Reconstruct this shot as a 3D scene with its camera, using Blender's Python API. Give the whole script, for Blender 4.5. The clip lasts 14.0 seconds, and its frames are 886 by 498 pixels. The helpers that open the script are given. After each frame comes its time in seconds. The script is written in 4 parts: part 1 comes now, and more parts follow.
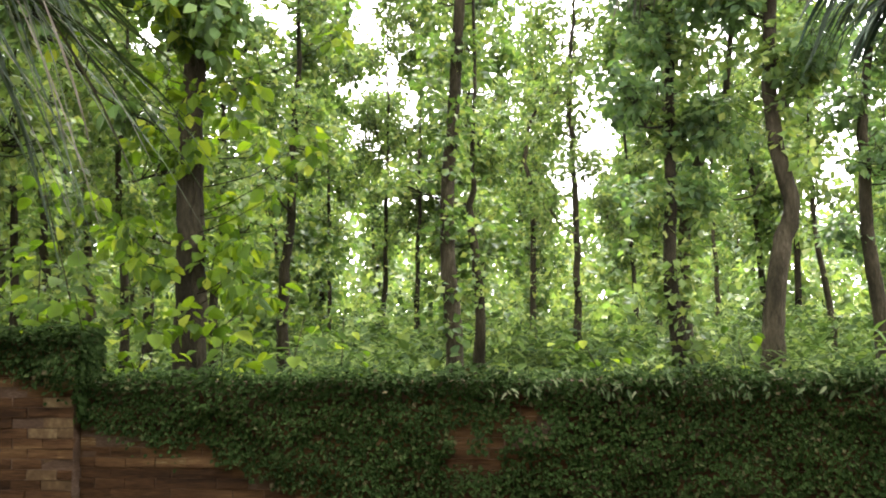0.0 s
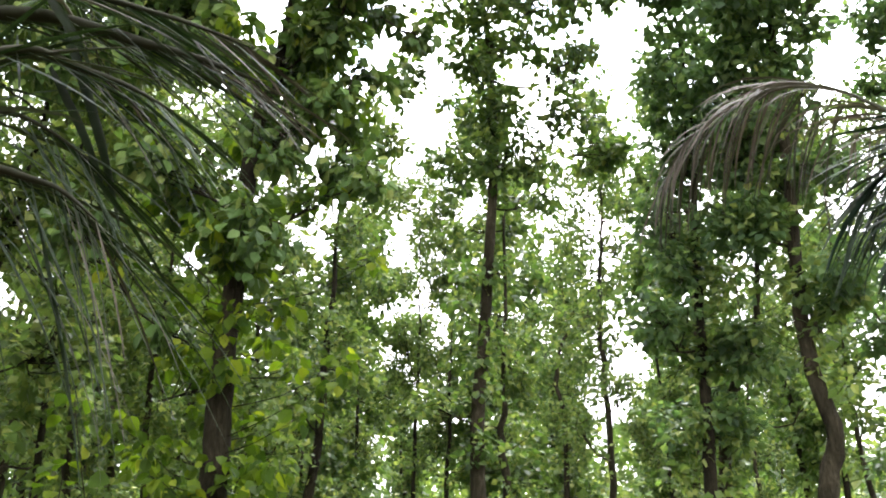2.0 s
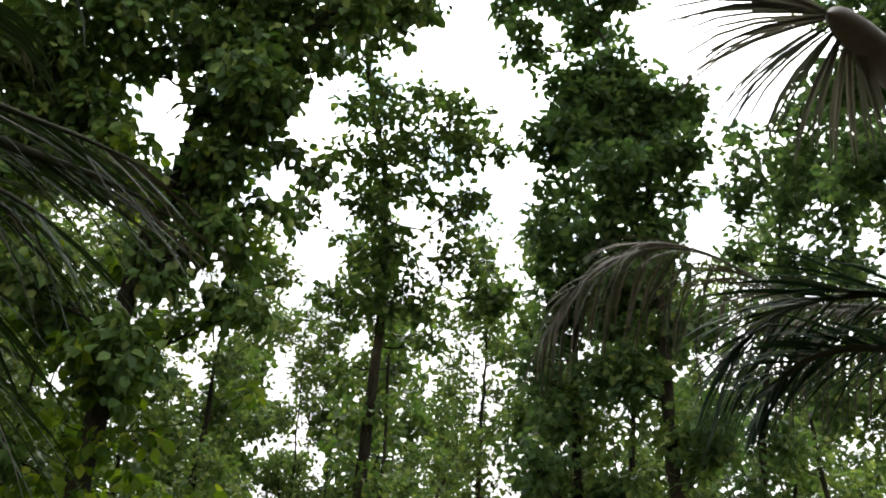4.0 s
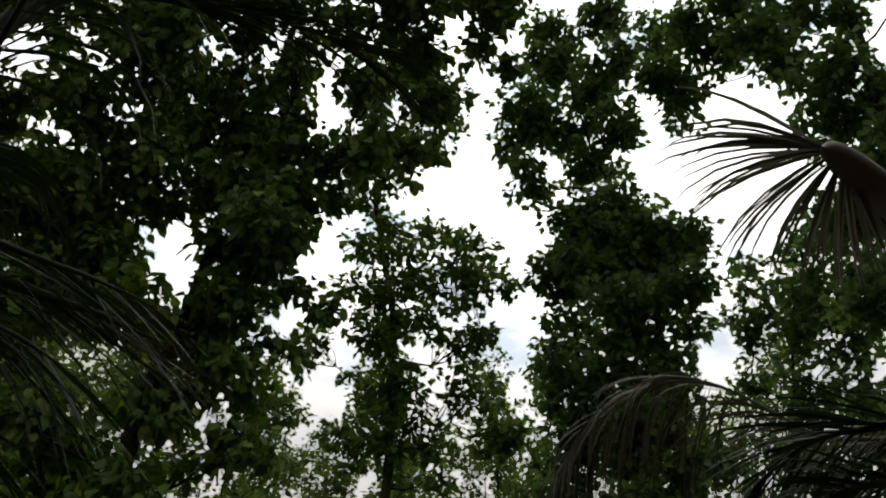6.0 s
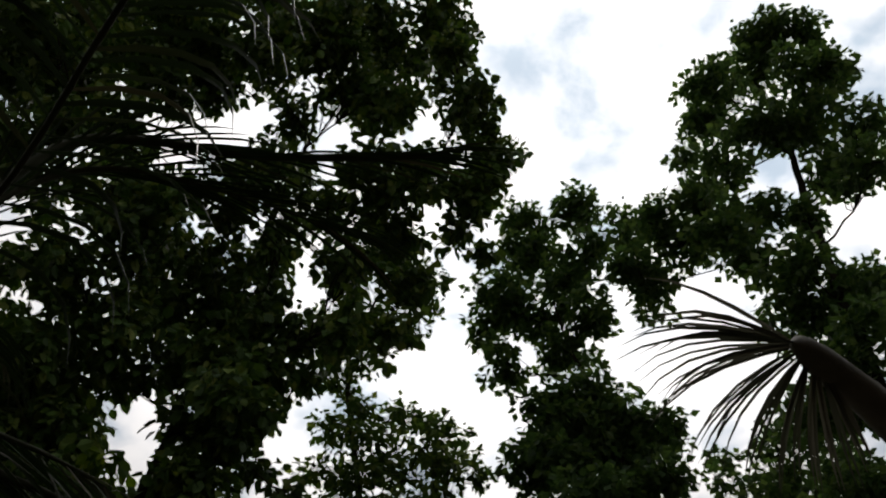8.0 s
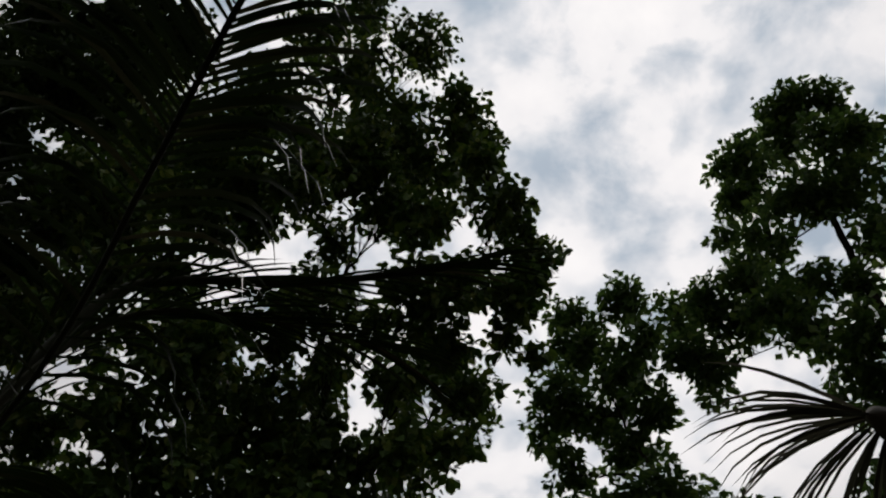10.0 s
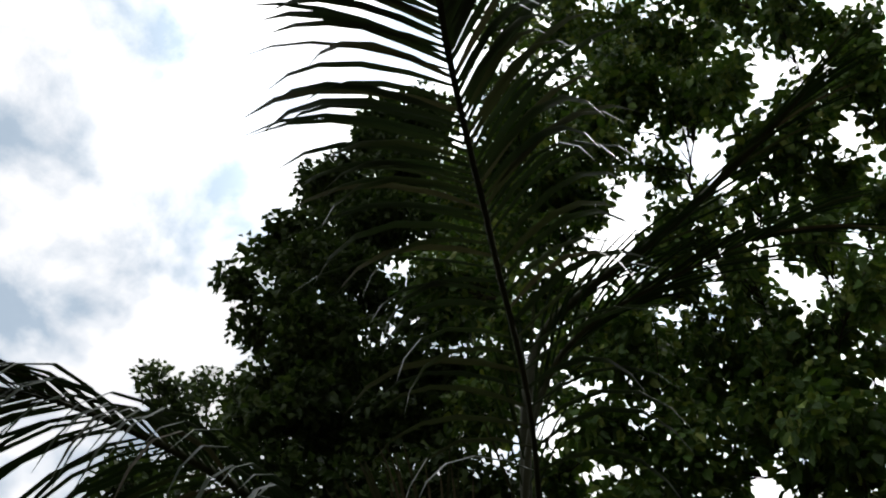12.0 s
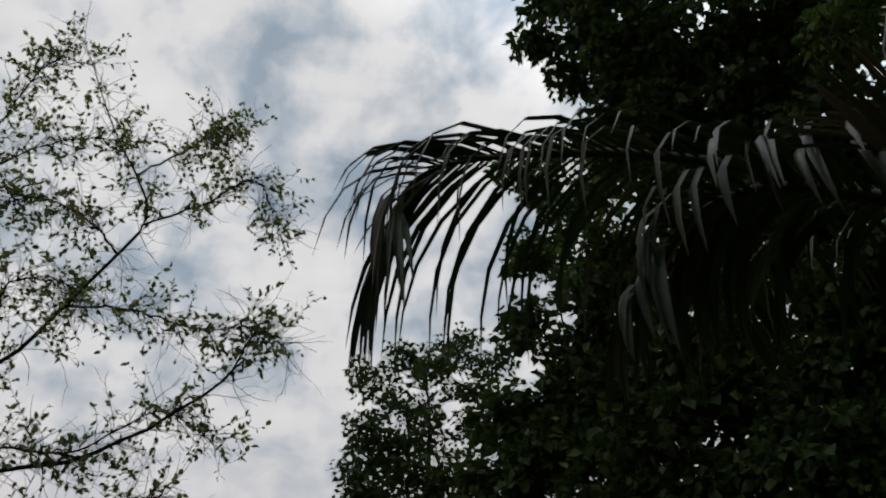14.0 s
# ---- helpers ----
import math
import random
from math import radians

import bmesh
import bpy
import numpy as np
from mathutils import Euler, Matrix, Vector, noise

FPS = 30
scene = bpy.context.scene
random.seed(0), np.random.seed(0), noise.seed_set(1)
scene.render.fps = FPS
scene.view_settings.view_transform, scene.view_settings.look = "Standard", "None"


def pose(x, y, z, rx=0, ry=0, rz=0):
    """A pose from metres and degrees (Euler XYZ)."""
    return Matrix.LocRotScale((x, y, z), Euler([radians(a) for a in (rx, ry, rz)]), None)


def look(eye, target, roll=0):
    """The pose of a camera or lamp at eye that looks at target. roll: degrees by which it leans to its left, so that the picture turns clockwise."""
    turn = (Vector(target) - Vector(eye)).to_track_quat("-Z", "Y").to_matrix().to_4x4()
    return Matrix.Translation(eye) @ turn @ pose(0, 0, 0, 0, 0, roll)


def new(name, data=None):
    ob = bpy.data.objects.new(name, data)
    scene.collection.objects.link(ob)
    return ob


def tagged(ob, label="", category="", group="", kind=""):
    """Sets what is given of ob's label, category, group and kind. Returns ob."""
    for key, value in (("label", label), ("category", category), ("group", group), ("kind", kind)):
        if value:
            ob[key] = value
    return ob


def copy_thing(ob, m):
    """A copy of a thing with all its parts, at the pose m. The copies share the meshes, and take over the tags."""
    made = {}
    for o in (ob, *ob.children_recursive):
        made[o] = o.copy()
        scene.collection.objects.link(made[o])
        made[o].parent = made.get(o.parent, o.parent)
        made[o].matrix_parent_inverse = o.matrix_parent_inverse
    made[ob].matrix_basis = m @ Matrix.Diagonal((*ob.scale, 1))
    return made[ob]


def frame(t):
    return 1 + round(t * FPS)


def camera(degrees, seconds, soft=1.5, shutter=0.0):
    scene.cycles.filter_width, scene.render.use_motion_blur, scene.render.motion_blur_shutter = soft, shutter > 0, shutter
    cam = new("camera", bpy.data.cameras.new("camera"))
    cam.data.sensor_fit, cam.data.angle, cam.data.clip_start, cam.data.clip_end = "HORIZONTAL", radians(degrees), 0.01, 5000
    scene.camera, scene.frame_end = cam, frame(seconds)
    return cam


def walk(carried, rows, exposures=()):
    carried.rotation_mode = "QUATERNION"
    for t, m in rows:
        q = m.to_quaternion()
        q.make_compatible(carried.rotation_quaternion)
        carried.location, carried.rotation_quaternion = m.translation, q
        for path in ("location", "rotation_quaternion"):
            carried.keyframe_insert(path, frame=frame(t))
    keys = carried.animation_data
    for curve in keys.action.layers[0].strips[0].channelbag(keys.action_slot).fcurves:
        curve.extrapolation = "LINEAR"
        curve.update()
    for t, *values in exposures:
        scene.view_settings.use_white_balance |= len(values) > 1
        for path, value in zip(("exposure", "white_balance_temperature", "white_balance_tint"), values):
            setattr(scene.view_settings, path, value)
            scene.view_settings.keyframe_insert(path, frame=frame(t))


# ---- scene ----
# camera: it stands in a garden behind a brick wall and turns up and to its left
EYE = Vector((0.0, 0.0, 1.9))
cam = camera(55.5, 14.0, soft=2.0)
TURN = [  # seconds, pitch, roll, yaw, and the step aside
    (0.0, 4.40, 0.59, 0.05, 0.00, 0.00),
    (0.5, 6.99, 0.29, 4.44, 0.00, 0.00),
    (1.0, 12.63, -0.19, 4.13, 0.00, 0.00),
    (1.5, 16.67, -0.64, 3.23, 0.00, 0.00),
    (2.0, 19.42, -0.47, 1.94, 0.00, 0.00),
    (2.5, 21.96, -0.96, -0.47, 0.00, 0.00),
    (3.0, 24.38, -0.87, -4.06, 0.00, 0.00),
    (3.5, 26.54, -1.09, -6.30, 0.00, 0.00),
    (3.7, 27.39, -0.86, -6.58, 0.00, 0.00),
    (5.8, 37.51, -0.47, -5.63, 0.00, 0.00),
    (6.0, 38.04, -0.39, -5.64, 0.00, 0.00),
    (6.5, 41.15, 0.07, -5.69, 0.00, 0.00),
    (7.0, 44.72, 0.01, -6.64, 0.00, 0.00),
    (7.5, 47.72, 0.01, -7.45, 0.00, 0.00),
    (8.0, 50.46, -0.42, -8.12, 0.00, 0.00),
    (8.2, 52.44, 0.00, -8.60, 0.00, 0.00),
    (10.3, 58.37, 1.06, 3.02, 0.00, 0.00),
    (10.5, 58.82, 1.26, 7.47, 0.00, 0.00),
    (11.0, 59.07, 2.24, 19.23, 0.00, 0.00),
    (11.5, 58.94, 3.08, 30.41, 0.00, -0.03),
    (12.0, 57.11, 3.17, 44.75, 0.00, -0.05),
    (12.5, 50.86, 3.22, 59.37, -0.04, -0.07),
    (13.0, 48.54, 5.32, 72.43, -0.16, -0.08),
    (13.5, 46.78, 4.90, 77.80, -0.26, -0.10),
    (14.0, 42.31, 4.56, 79.55, -0.34, -0.12),
]
EXPOSURE = [  # seconds, stops, kelvin, tint
    (0.0, 1.58, 6450, 21), (1.0, 1.46, 6250, 22), (2.0, 0.86, 6220, 19), (2.5, 0.62, 6200, 18), (3.7, -0.25, 6300, 14), (5.8, -2.05, 6700, 10), (7.0, -2.68, 6700, 12), (8.2, -3.0, 6600, 12),
    (10.3, -3.6, 6550, 13), (10.6, -3.45, 6550, 13), (11.0, -2.75, 6500, 12), (11.5, -2.2, 6450, 10), (12.0, -1.72, 6400, 11), (12.5, -1.75, 6400, 11), (13.0, -2.15, 6400, 11), (14.0, -2.35, 6450, 11)]
walk(cam, [(t, pose(EYE.x + sx, EYE.y + sy, EYE.z, 90 + p, r, y)) for t, p, r, y, sx, sy in TURN], EXPOSURE)


def spot(az, el, d):
    """The place seen from the eye at that bearing (degrees right of the wall's normal), height angle and level distance."""
    return EYE + Vector((d * math.sin(radians(az)), d * math.cos(radians(az)), d * math.tan(radians(el))))


# ---- world and sun ----
SUN_AZ, SUN_EL = 15.0, 62.0
sun_dir = (spot(SUN_AZ, SUN_EL, 1.0) - EYE).normalized()
world = bpy.data.worlds.new("sky")
scene.world = world
world.use_nodes = True
wn, wl = world.node_tree.nodes, world.node_tree.links
wn.clear()


def node(nodes, kind, **values):
    n = nodes.new(kind)
    for key, value in values.items():
        n.inputs[key].default_value = value
    return n


def build_sky():
    out = wn.new("ShaderNodeOutputWorld")
    bg = node(wn, "ShaderNodeBackground", Strength=0.1)
    sky = wn.new("ShaderNodeTexSky")
    sky.sky_type, sky.sun_disc = "NISHITA", False
    sky.sun_elevation, sky.sun_rotation = radians(SUN_EL), radians(SUN_AZ)
    co = wn.new("ShaderNodeTexCoord")
    sep = wn.new("ShaderNodeSeparateXYZ")
    wl.new(co.outputs["Generated"], sep.inputs[0])
    # project the direction on a cloud layer
    lift = wn.new("ShaderNodeMath"); lift.operation = "ADD"; lift.inputs[1].default_value = 0.3
    wl.new(sep.outputs["Z"], lift.inputs[0])
    plane = wn.new("ShaderNodeVectorMath"); plane.operation = "DIVIDE"
    wl.new(co.outputs["Generated"], plane.inputs[0])
    wl.new(lift.outputs[0], plane.inputs[1])
    big = node(wn, "ShaderNodeTexNoise", Scale=9.0, Detail=9.0, Roughness=0.56, Distortion=0.15)
    wl.new(plane.outputs[0], big.inputs["Vector"])
    cover = wn.new("ShaderNodeValToRGB")
    cover.color_ramp.elements[0].position, cover.color_ramp.elements[1].position = 0.36, 0.54
    wl.new(big.outputs["Fac"], cover.inputs[0])
    fine = node(wn, "ShaderNodeTexNoise", Scale=9.0, Detail=6.0, Roughness=0.55)
    wl.new(plane.outputs[0], fine.inputs["Vector"])
    tone = wn.new("ShaderNodeValToRGB")
    tone.color_ramp.elements[0].position, tone.color_ramp.elements[1].position = 0.3, 0.7
    tone.color_ramp.elements[0].color, tone.color_ramp.elements[1].color = (30, 30.6, 31.6, 1), (39, 38.6, 38, 1)
    wl.new(fine.outputs["Fac"], tone.inputs[0])
    # the veil round the sun is brighter
    dot = wn.new("ShaderNodeVectorMath"); dot.operation = "DOT_PRODUCT"
    dot.inputs[1].default_value = sun_dir
    wl.new(co.outputs["Generated"], dot.inputs[0])
    glow = wn.new("ShaderNodeMapRange")
    glow.interpolation_type = "SMOOTHERSTEP"
    for key, value in (("From Min", 0.66), ("From Max", 1.0), ("To Min", 1.0), ("To Max", 3.0)):
        glow.inputs[key].default_value = value
    wl.new(dot.outputs["Value"], glow.inputs["Value"])
    lit = wn.new("ShaderNodeVectorMath"); lit.operation = "SCALE"
    wl.new(tone.outputs["Color"], lit.inputs[0])
    wl.new(glow.outputs[0], lit.inputs["Scale"])
    blue = wn.new("ShaderNodeMix"); blue.data_type = "RGBA"
    blue.inputs["Factor"].default_value = 0.66
    haze = wn.new("ShaderNodeVectorMath"); haze.operation = "MULTIPLY"
    haze.inputs[1].default_value = (0.74, 0.88, 1.0)
    wl.new(lit.outputs[0], haze.inputs[0])
    wl.new(sky.outputs[0], blue.inputs["A"])
    wl.new(haze.outputs[0], blue.inputs["B"])
    mix = wn.new("ShaderNodeMix"); mix.data_type = "RGBA"
    wl.new(cover.outputs["Color"], mix.inputs["Factor"])
    wl.new(blue.outputs["Result"], mix.inputs["A"])
    wl.new(lit.outputs[0], mix.inputs["B"])
    # pale haze low in the sky
    low = wn.new("ShaderNodeMapRange")
    low.interpolation_type = "SMOOTHSTEP"
    for key, value in (("From Min", 0.3), ("From Max", 0.66), ("To Min", 0.9), ("To Max", 0.0)):
        low.inputs[key].default_value = value
    wl.new(sep.outputs["Z"], low.inputs["Value"])
    veil = wn.new("ShaderNodeMix"); veil.data_type = "RGBA"
    veil.inputs["B"].default_value = (32, 31.2, 31.2, 1)
    wl.new(low.outputs[0], veil.inputs["Factor"])
    wl.new(mix.outputs["Result"], veil.inputs["A"])
    wl.new(veil.outputs["Result"], bg.inputs["Color"])
    wl.new(bg.outputs[0], out.inputs["Surface"])


build_sky()
sun = new("sun", bpy.data.lights.new("sun", "SUN"))
sun.data.energy, sun.data.angle, sun.data.color = 3.4, radians(12), (1.0, 0.96, 0.9)
sun.matrix_world = look(sun_dir * 100, (0, 0, 0))


# ---- materials ----
def material(name):
    m = bpy.data.materials.new(name)
    m.use_nodes = True
    m.node_tree.nodes.clear()
    return m, m.node_tree.nodes, m.node_tree.links


def ramp(nodes, stops):
    r = nodes.new("ShaderNodeValToRGB")
    while len(r.color_ramp.elements) < len(stops):
        r.color_ramp.elements.new(0.5)
    for e, (p, c) in zip(r.color_ramp.elements, stops):
        e.position, e.color = p, (*c, 1)
    return r


def leaf_material(name, stops, through_colour, share=0.45, rough=0.4, gloss=0.25):
    """A leaf: reflects, lets light through, and shines a little. Its colour varies from leaf to leaf."""
    m, n, l = material(name)
    out = n.new("ShaderNodeOutputMaterial")
    geo = n.new("ShaderNodeNewGeometry")
    info = n.new("ShaderNodeObjectInfo")
    add = n.new("ShaderNodeMath"); add.operation = "ADD"
    l.new(geo.outputs["Random Per Island"], add.inputs[0])
    l.new(info.outputs["Random"], add.inputs[1])
    frac = n.new("ShaderNodeMath"); frac.operation = "FRACT"
    l.new(add.outputs[0], frac.inputs[0])
    r = ramp(n, stops)
    l.new(frac.outputs[0], r.inputs[0])
    tex = node(n, "ShaderNodeTexNoise", Scale=0.9, Detail=3.0)
    co = n.new("ShaderNodeTexCoord")
    l.new(co.outputs["Object"], tex.inputs["Vector"])
    vary = n.new("ShaderNodeHueSaturation")
    amount = n.new("ShaderNodeMapRange")
    for key, value in (("From Min", 0.3), ("From Max", 0.7), ("To Min", 0.7), ("To Max", 1.25)):
        amount.inputs[key].default_value = value
    l.new(tex.outputs["Fac"], amount.inputs["Value"])
    l.new(amount.outputs[0], vary.inputs["Value"])
    l.new(r.outputs[0], vary.inputs["Color"])
    body = node(n, "ShaderNodeBsdfPrincipled", Roughness=rough)
    body.inputs["Specular IOR Level"].default_value = gloss
    l.new(vary.outputs[0], body.inputs["Base Color"])
    tint = n.new("ShaderNodeMix"); tint.data_type = "RGBA"; tint.blend_type = "MULTIPLY"
    tint.inputs["Factor"].default_value = 1.0
    tint.inputs["B"].default_value = (*through_colour, 1)
    l.new(vary.outputs[0], tint.inputs["A"])
    trans = n.new("ShaderNodeBsdfTranslucent")
    l.new(tint.outputs["Result"], trans.inputs["Color"])
    mixed = node(n, "ShaderNodeMixShader", Fac=share)
    l.new(body.outputs[0], mixed.inputs[1])
    l.new(trans.outputs[0], mixed.inputs[2])
    l.new(mixed.outputs[0], out.inputs["Surface"])
    return m


def rough_material(name, stops, scale=(6.0, 40.0), stretch=(1, 1, 1), bump=0.4, rough=0.9, spread=0.02, run_on=False, vary=0.16):
    """An uneven dull surface: stains at one scale, grain and relief at another."""
    m, n, l = material(name)
    out = n.new("ShaderNodeOutputMaterial")
    co = n.new("ShaderNodeTexCoord")
    mp = n.new("ShaderNodeMapping")
    mp.inputs["Scale"].default_value = stretch
    if run_on:  # stains run on from piece to piece
        geo = n.new("ShaderNodeNewGeometry")
        l.new(geo.outputs["Position"], mp.inputs["Vector"])
    else:
        l.new(co.outputs["Object"], mp.inputs["Vector"])
    info = n.new("ShaderNodeObjectInfo")
    a = node(n, "ShaderNodeTexNoise", Scale=scale[0], Detail=5.0, Roughness=0.6)
    b = node(n, "ShaderNodeTexNoise", Scale=scale[1], Detail=4.0, Roughness=0.6)
    for x in (a, b):
        l.new(mp.outputs[0], x.inputs["Vector"])
    half = n.new("ShaderNodeMath"); half.operation = "MULTIPLY_ADD"
    half.inputs[1].default_value = 0.35
    l.new(b.outputs["Fac"], half.inputs[0])
    part2 = n.new("ShaderNodeMath"); part2.operation = "MULTIPLY_ADD"
    part2.inputs[1].default_value = 0.75
    part2.inputs[2].default_value = -0.1
    l.new(a.outputs["Fac"], part2.inputs[0])
    l.new(part2.outputs[0], half.inputs[2])
    shift = n.new("ShaderNodeMath"); shift.operation = "MULTIPLY_ADD"
    shift.inputs[1].default_value = vary
    shift.inputs[2].default_value = -0.5 * vary
    l.new(info.outputs["Random"], shift.inputs[0])
    total = n.new("ShaderNodeMath"); total.operation = "ADD"
    l.new(half.outputs[0], total.inputs[0])
    l.new(shift.outputs[0], total.inputs[1])
    r = ramp(n, stops)
    l.new(total.outputs[0], r.inputs[0])
    bm_ = node(n, "ShaderNodeBump", Strength=bump, Distance=spread)
    l.new(half.outputs[0], bm_.inputs["Height"])
    body = node(n, "ShaderNodeBsdfPrincipled", Roughness=rough)
    body.inputs["Specular IOR Level"].default_value = 0.08
    l.new(r.outputs[0], body.inputs["Base Color"])
    l.new(bm_.outputs[0], body.inputs["Normal"])
    l.new(body.outputs[0], out.inputs["Surface"])
    return m


LEAF = leaf_material("broad_leaf", [(0.0, (0.0443, 0.0724, 0.0225)), (0.5, (0.0756, 0.124, 0.029)), (0.85, (0.129, 0.168, 0.0443)), (1.0, (0.193, 0.222, 0.0643))], (1.85, 1.95, 1.05), 0.36, 0.45, 0.14)
LEAF_WOOD = leaf_material("wood_leaf", [(0.0, (0.032, 0.0567, 0.0175)), (0.5, (0.0567, 0.0997, 0.0218)), (0.85, (0.0988, 0.138, 0.0328)), (1.0, (0.161, 0.189, 0.0509))], (1.8, 2.0, 1.0), 0.34, 0.45, 0.14)
LEAF_HEART = leaf_material("heart_leaf", [(0.0, (0.0312, 0.0593, 0.0172)), (0.5, (0.0585, 0.109, 0.0234)), (0.85, (0.0952, 0.14, 0.0312)), (1.0, (0.156, 0.187, 0.0468))], (1.8, 1.9, 0.95), 0.2, 0.45, 0.14)
# darkened copy of dark_leaf: shade of the far-left trees put into colour
LEAF_SHADED = leaf_material("shaded_leaf", [(0.0, (0.02, 0.034, 0.012)), (0.6, (0.032, 0.052, 0.016)), (1.0, (0.06, 0.085, 0.025))], (1.6, 1.8, 0.9), 0.2, 0.5, 0.12)
LEAF_DEEP = leaf_material("dark_leaf", [(0.0, (0.034, 0.064, 0.026)), (0.6, (0.06, 0.108, 0.036)), (1.0, (0.105, 0.152, 0.05))], (1.8, 1.9, 1.0), 0.42, 0.45, 0.14)
# saplings' own yellow-green; on the big tree's shoots it stands in for light
YOUNG_AND_LIT = leaf_material("young_and_lit_leaf", [(0.0, (0.02288, 0.04576, 0.00792)), (0.5, (0.05104, 0.088, 0.01012)), (0.85, (0.088, 0.1311, 0.01188)), (1.0, (0.1628, 0.1901, 0.01936))], (1.8, 2.0, 0.6), 0.42, 0.6, 0.06)
LEAF_SMALL = leaf_material("small_leaf", [(0.0, (0.05, 0.082, 0.034)), (0.7, (0.095, 0.125, 0.05)), (1.0, (0.19, 0.155, 0.095))], (1.5, 1.6, 1.0), 0.35)
UNDER = leaf_material("undergrowth_leaf", [(0.0, (0.01366, 0.02633, 0.008589)), (0.6, (0.0421, 0.06998, 0.01619)), (1.0, (0.09152, 0.119, 0.03041))], (1.5, 1.65, 1.0), 0.26, 0.75, 0.04)
IVY = leaf_material("creeper_leaf", [(0.0, (0.0095, 0.018, 0.0046)), (0.6, (0.016, 0.0305, 0.0072)), (0.9, (0.024, 0.041, 0.0102)), (0.97, (0.039, 0.048, 0.0165)), (1.0, (0.054, 0.045, 0.0215))], (1.4, 1.6, 0.9), 0.16, 0.85, 0.02)
PALM = leaf_material("palm_leaflet", [(0.0, (0.0175, 0.0315, 0.0126)), (0.7, (0.0315, 0.0525, 0.0175)), (0.9, (0.056, 0.0595, 0.028)), (1.0, (0.105, 0.084, 0.056))], (1.3, 1.5, 0.9), 0.06, 0.45, 0.15)
PALM_GLOSS = leaf_material("glossy_palm_leaflet", [(0.0, (0.022, 0.036, 0.016)), (0.7, (0.038, 0.058, 0.022)), (0.9, (0.066, 0.068, 0.034)), (1.0, (0.115, 0.095, 0.065))], (1.3, 1.5, 0.9), 0.08, 0.34, 0.5)
BARK = rough_material("bark", [(0.25, (0.00516, 0.004472, 0.002408)), (0.42, (0.0172, 0.01505, 0.00817)), (0.54, (0.03268, 0.02795, 0.01548)), (0.66, (0.0645, 0.05676, 0.03526)), (0.8, (0.129, 0.1204, 0.086))], (4.2, 30.0), (1, 1, 0.3), 1.0, 0.95, 0.1)
PALM_DRY = leaf_material("dry_palm_leaflet", [(0.0, (0.0155, 0.031, 0.0093)), (0.6, (0.0279, 0.0465, 0.0155)), (0.9, (0.0465, 0.0496, 0.0248)), (1.0, (0.093, 0.0837, 0.0558))], (1.3, 1.5, 0.9), 0.14, 0.5, 0.14)
PALM_GREY = leaf_material("grey_palm_leaflet", [(0.0, (0.06, 0.065, 0.05)), (0.6, (0.1, 0.1, 0.08)), (1.0, (0.17, 0.155, 0.13))], (1.2, 1.2, 0.9), 0.15, 0.4, 0.4)
# dark green leaflets with the fronds' underside shade put into the colour
PALM_SHADED = leaf_material("shaded_palm_leaflet", [(0.0, (0.014, 0.03, 0.015)), (0.7, (0.026, 0.05, 0.024)), (1.0, (0.05, 0.065, 0.04))], (1.2, 1.3, 0.9), 0.1, 0.6, 0.05)
PALM_BROWN = leaf_material("brown_palm_leaflet", [(0.0, (0.03978, 0.04641, 0.02652)), (0.5, (0.07182, 0.0663, 0.04199)), (1.0, (0.1386, 0.1165, 0.0884))], (1.2, 1.2, 0.9), 0.12, 0.55, 0.1)
RACHIS = rough_material("palm_stalk", [(0.2, (0.03, 0.036, 0.018)), (0.6, (0.06, 0.062, 0.034)), (0.9, (0.11, 0.095, 0.065))], (4.0, 30.0), (1, 1, 1), 0.2, 0.6, 0.004)
PALM_BARK = rough_material("palm_bark", [(0.2, (0.08, 0.065, 0.05)), (0.6, (0.2, 0.17, 0.14)), (0.9, (0.3, 0.27, 0.23))], (5.0, 30.0), (1, 1, 3), 0.6, 0.9, 0.02)
STALK_GREY = rough_material("grey_palm_stalk", [(0.2, (0.16, 0.15, 0.12)), (0.6, (0.27, 0.25, 0.21)), (0.9, (0.36, 0.34, 0.29))], (4.0, 30.0), (1, 1, 1), 0.3, 0.7, 0.006)
BRICK = rough_material("brick", [(0.28, (0.012, 0.0065, 0.0028)), (0.42, (0.036, 0.0185, 0.0072)), (0.54, (0.066, 0.036, 0.0135)), (0.63, (0.1, 0.063, 0.024)), (0.7, (0.24, 0.2, 0.11))], (1.7, 20.0), (0.55, 0.55, 4.5), 0.9, 0.95, 0.01, run_on=True, vary=0.12)
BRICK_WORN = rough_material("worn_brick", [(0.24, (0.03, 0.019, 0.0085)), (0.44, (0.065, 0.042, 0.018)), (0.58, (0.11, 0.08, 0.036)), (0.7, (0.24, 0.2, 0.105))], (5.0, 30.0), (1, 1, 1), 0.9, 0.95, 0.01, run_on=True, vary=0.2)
MORTAR = rough_material("mortar", [(0.25, (0.022, 0.0145, 0.0085)), (0.45, (0.05, 0.032, 0.018)), (0.6, (0.09, 0.064, 0.04)), (0.72, (0.2, 0.17, 0.13))], (2.2, 40.0), (0.7, 0.7, 2.2), 0.6, 0.95, 0.006, run_on=True, vary=0.0)
PALE = leaf_material("pale_weed", [(0.0, (0.04, 0.062, 0.024)), (0.7, (0.075, 0.105, 0.042)), (1.0, (0.15, 0.155, 0.085))], (1.4, 1.6, 1.1), 0.25, 0.6, 0.06)
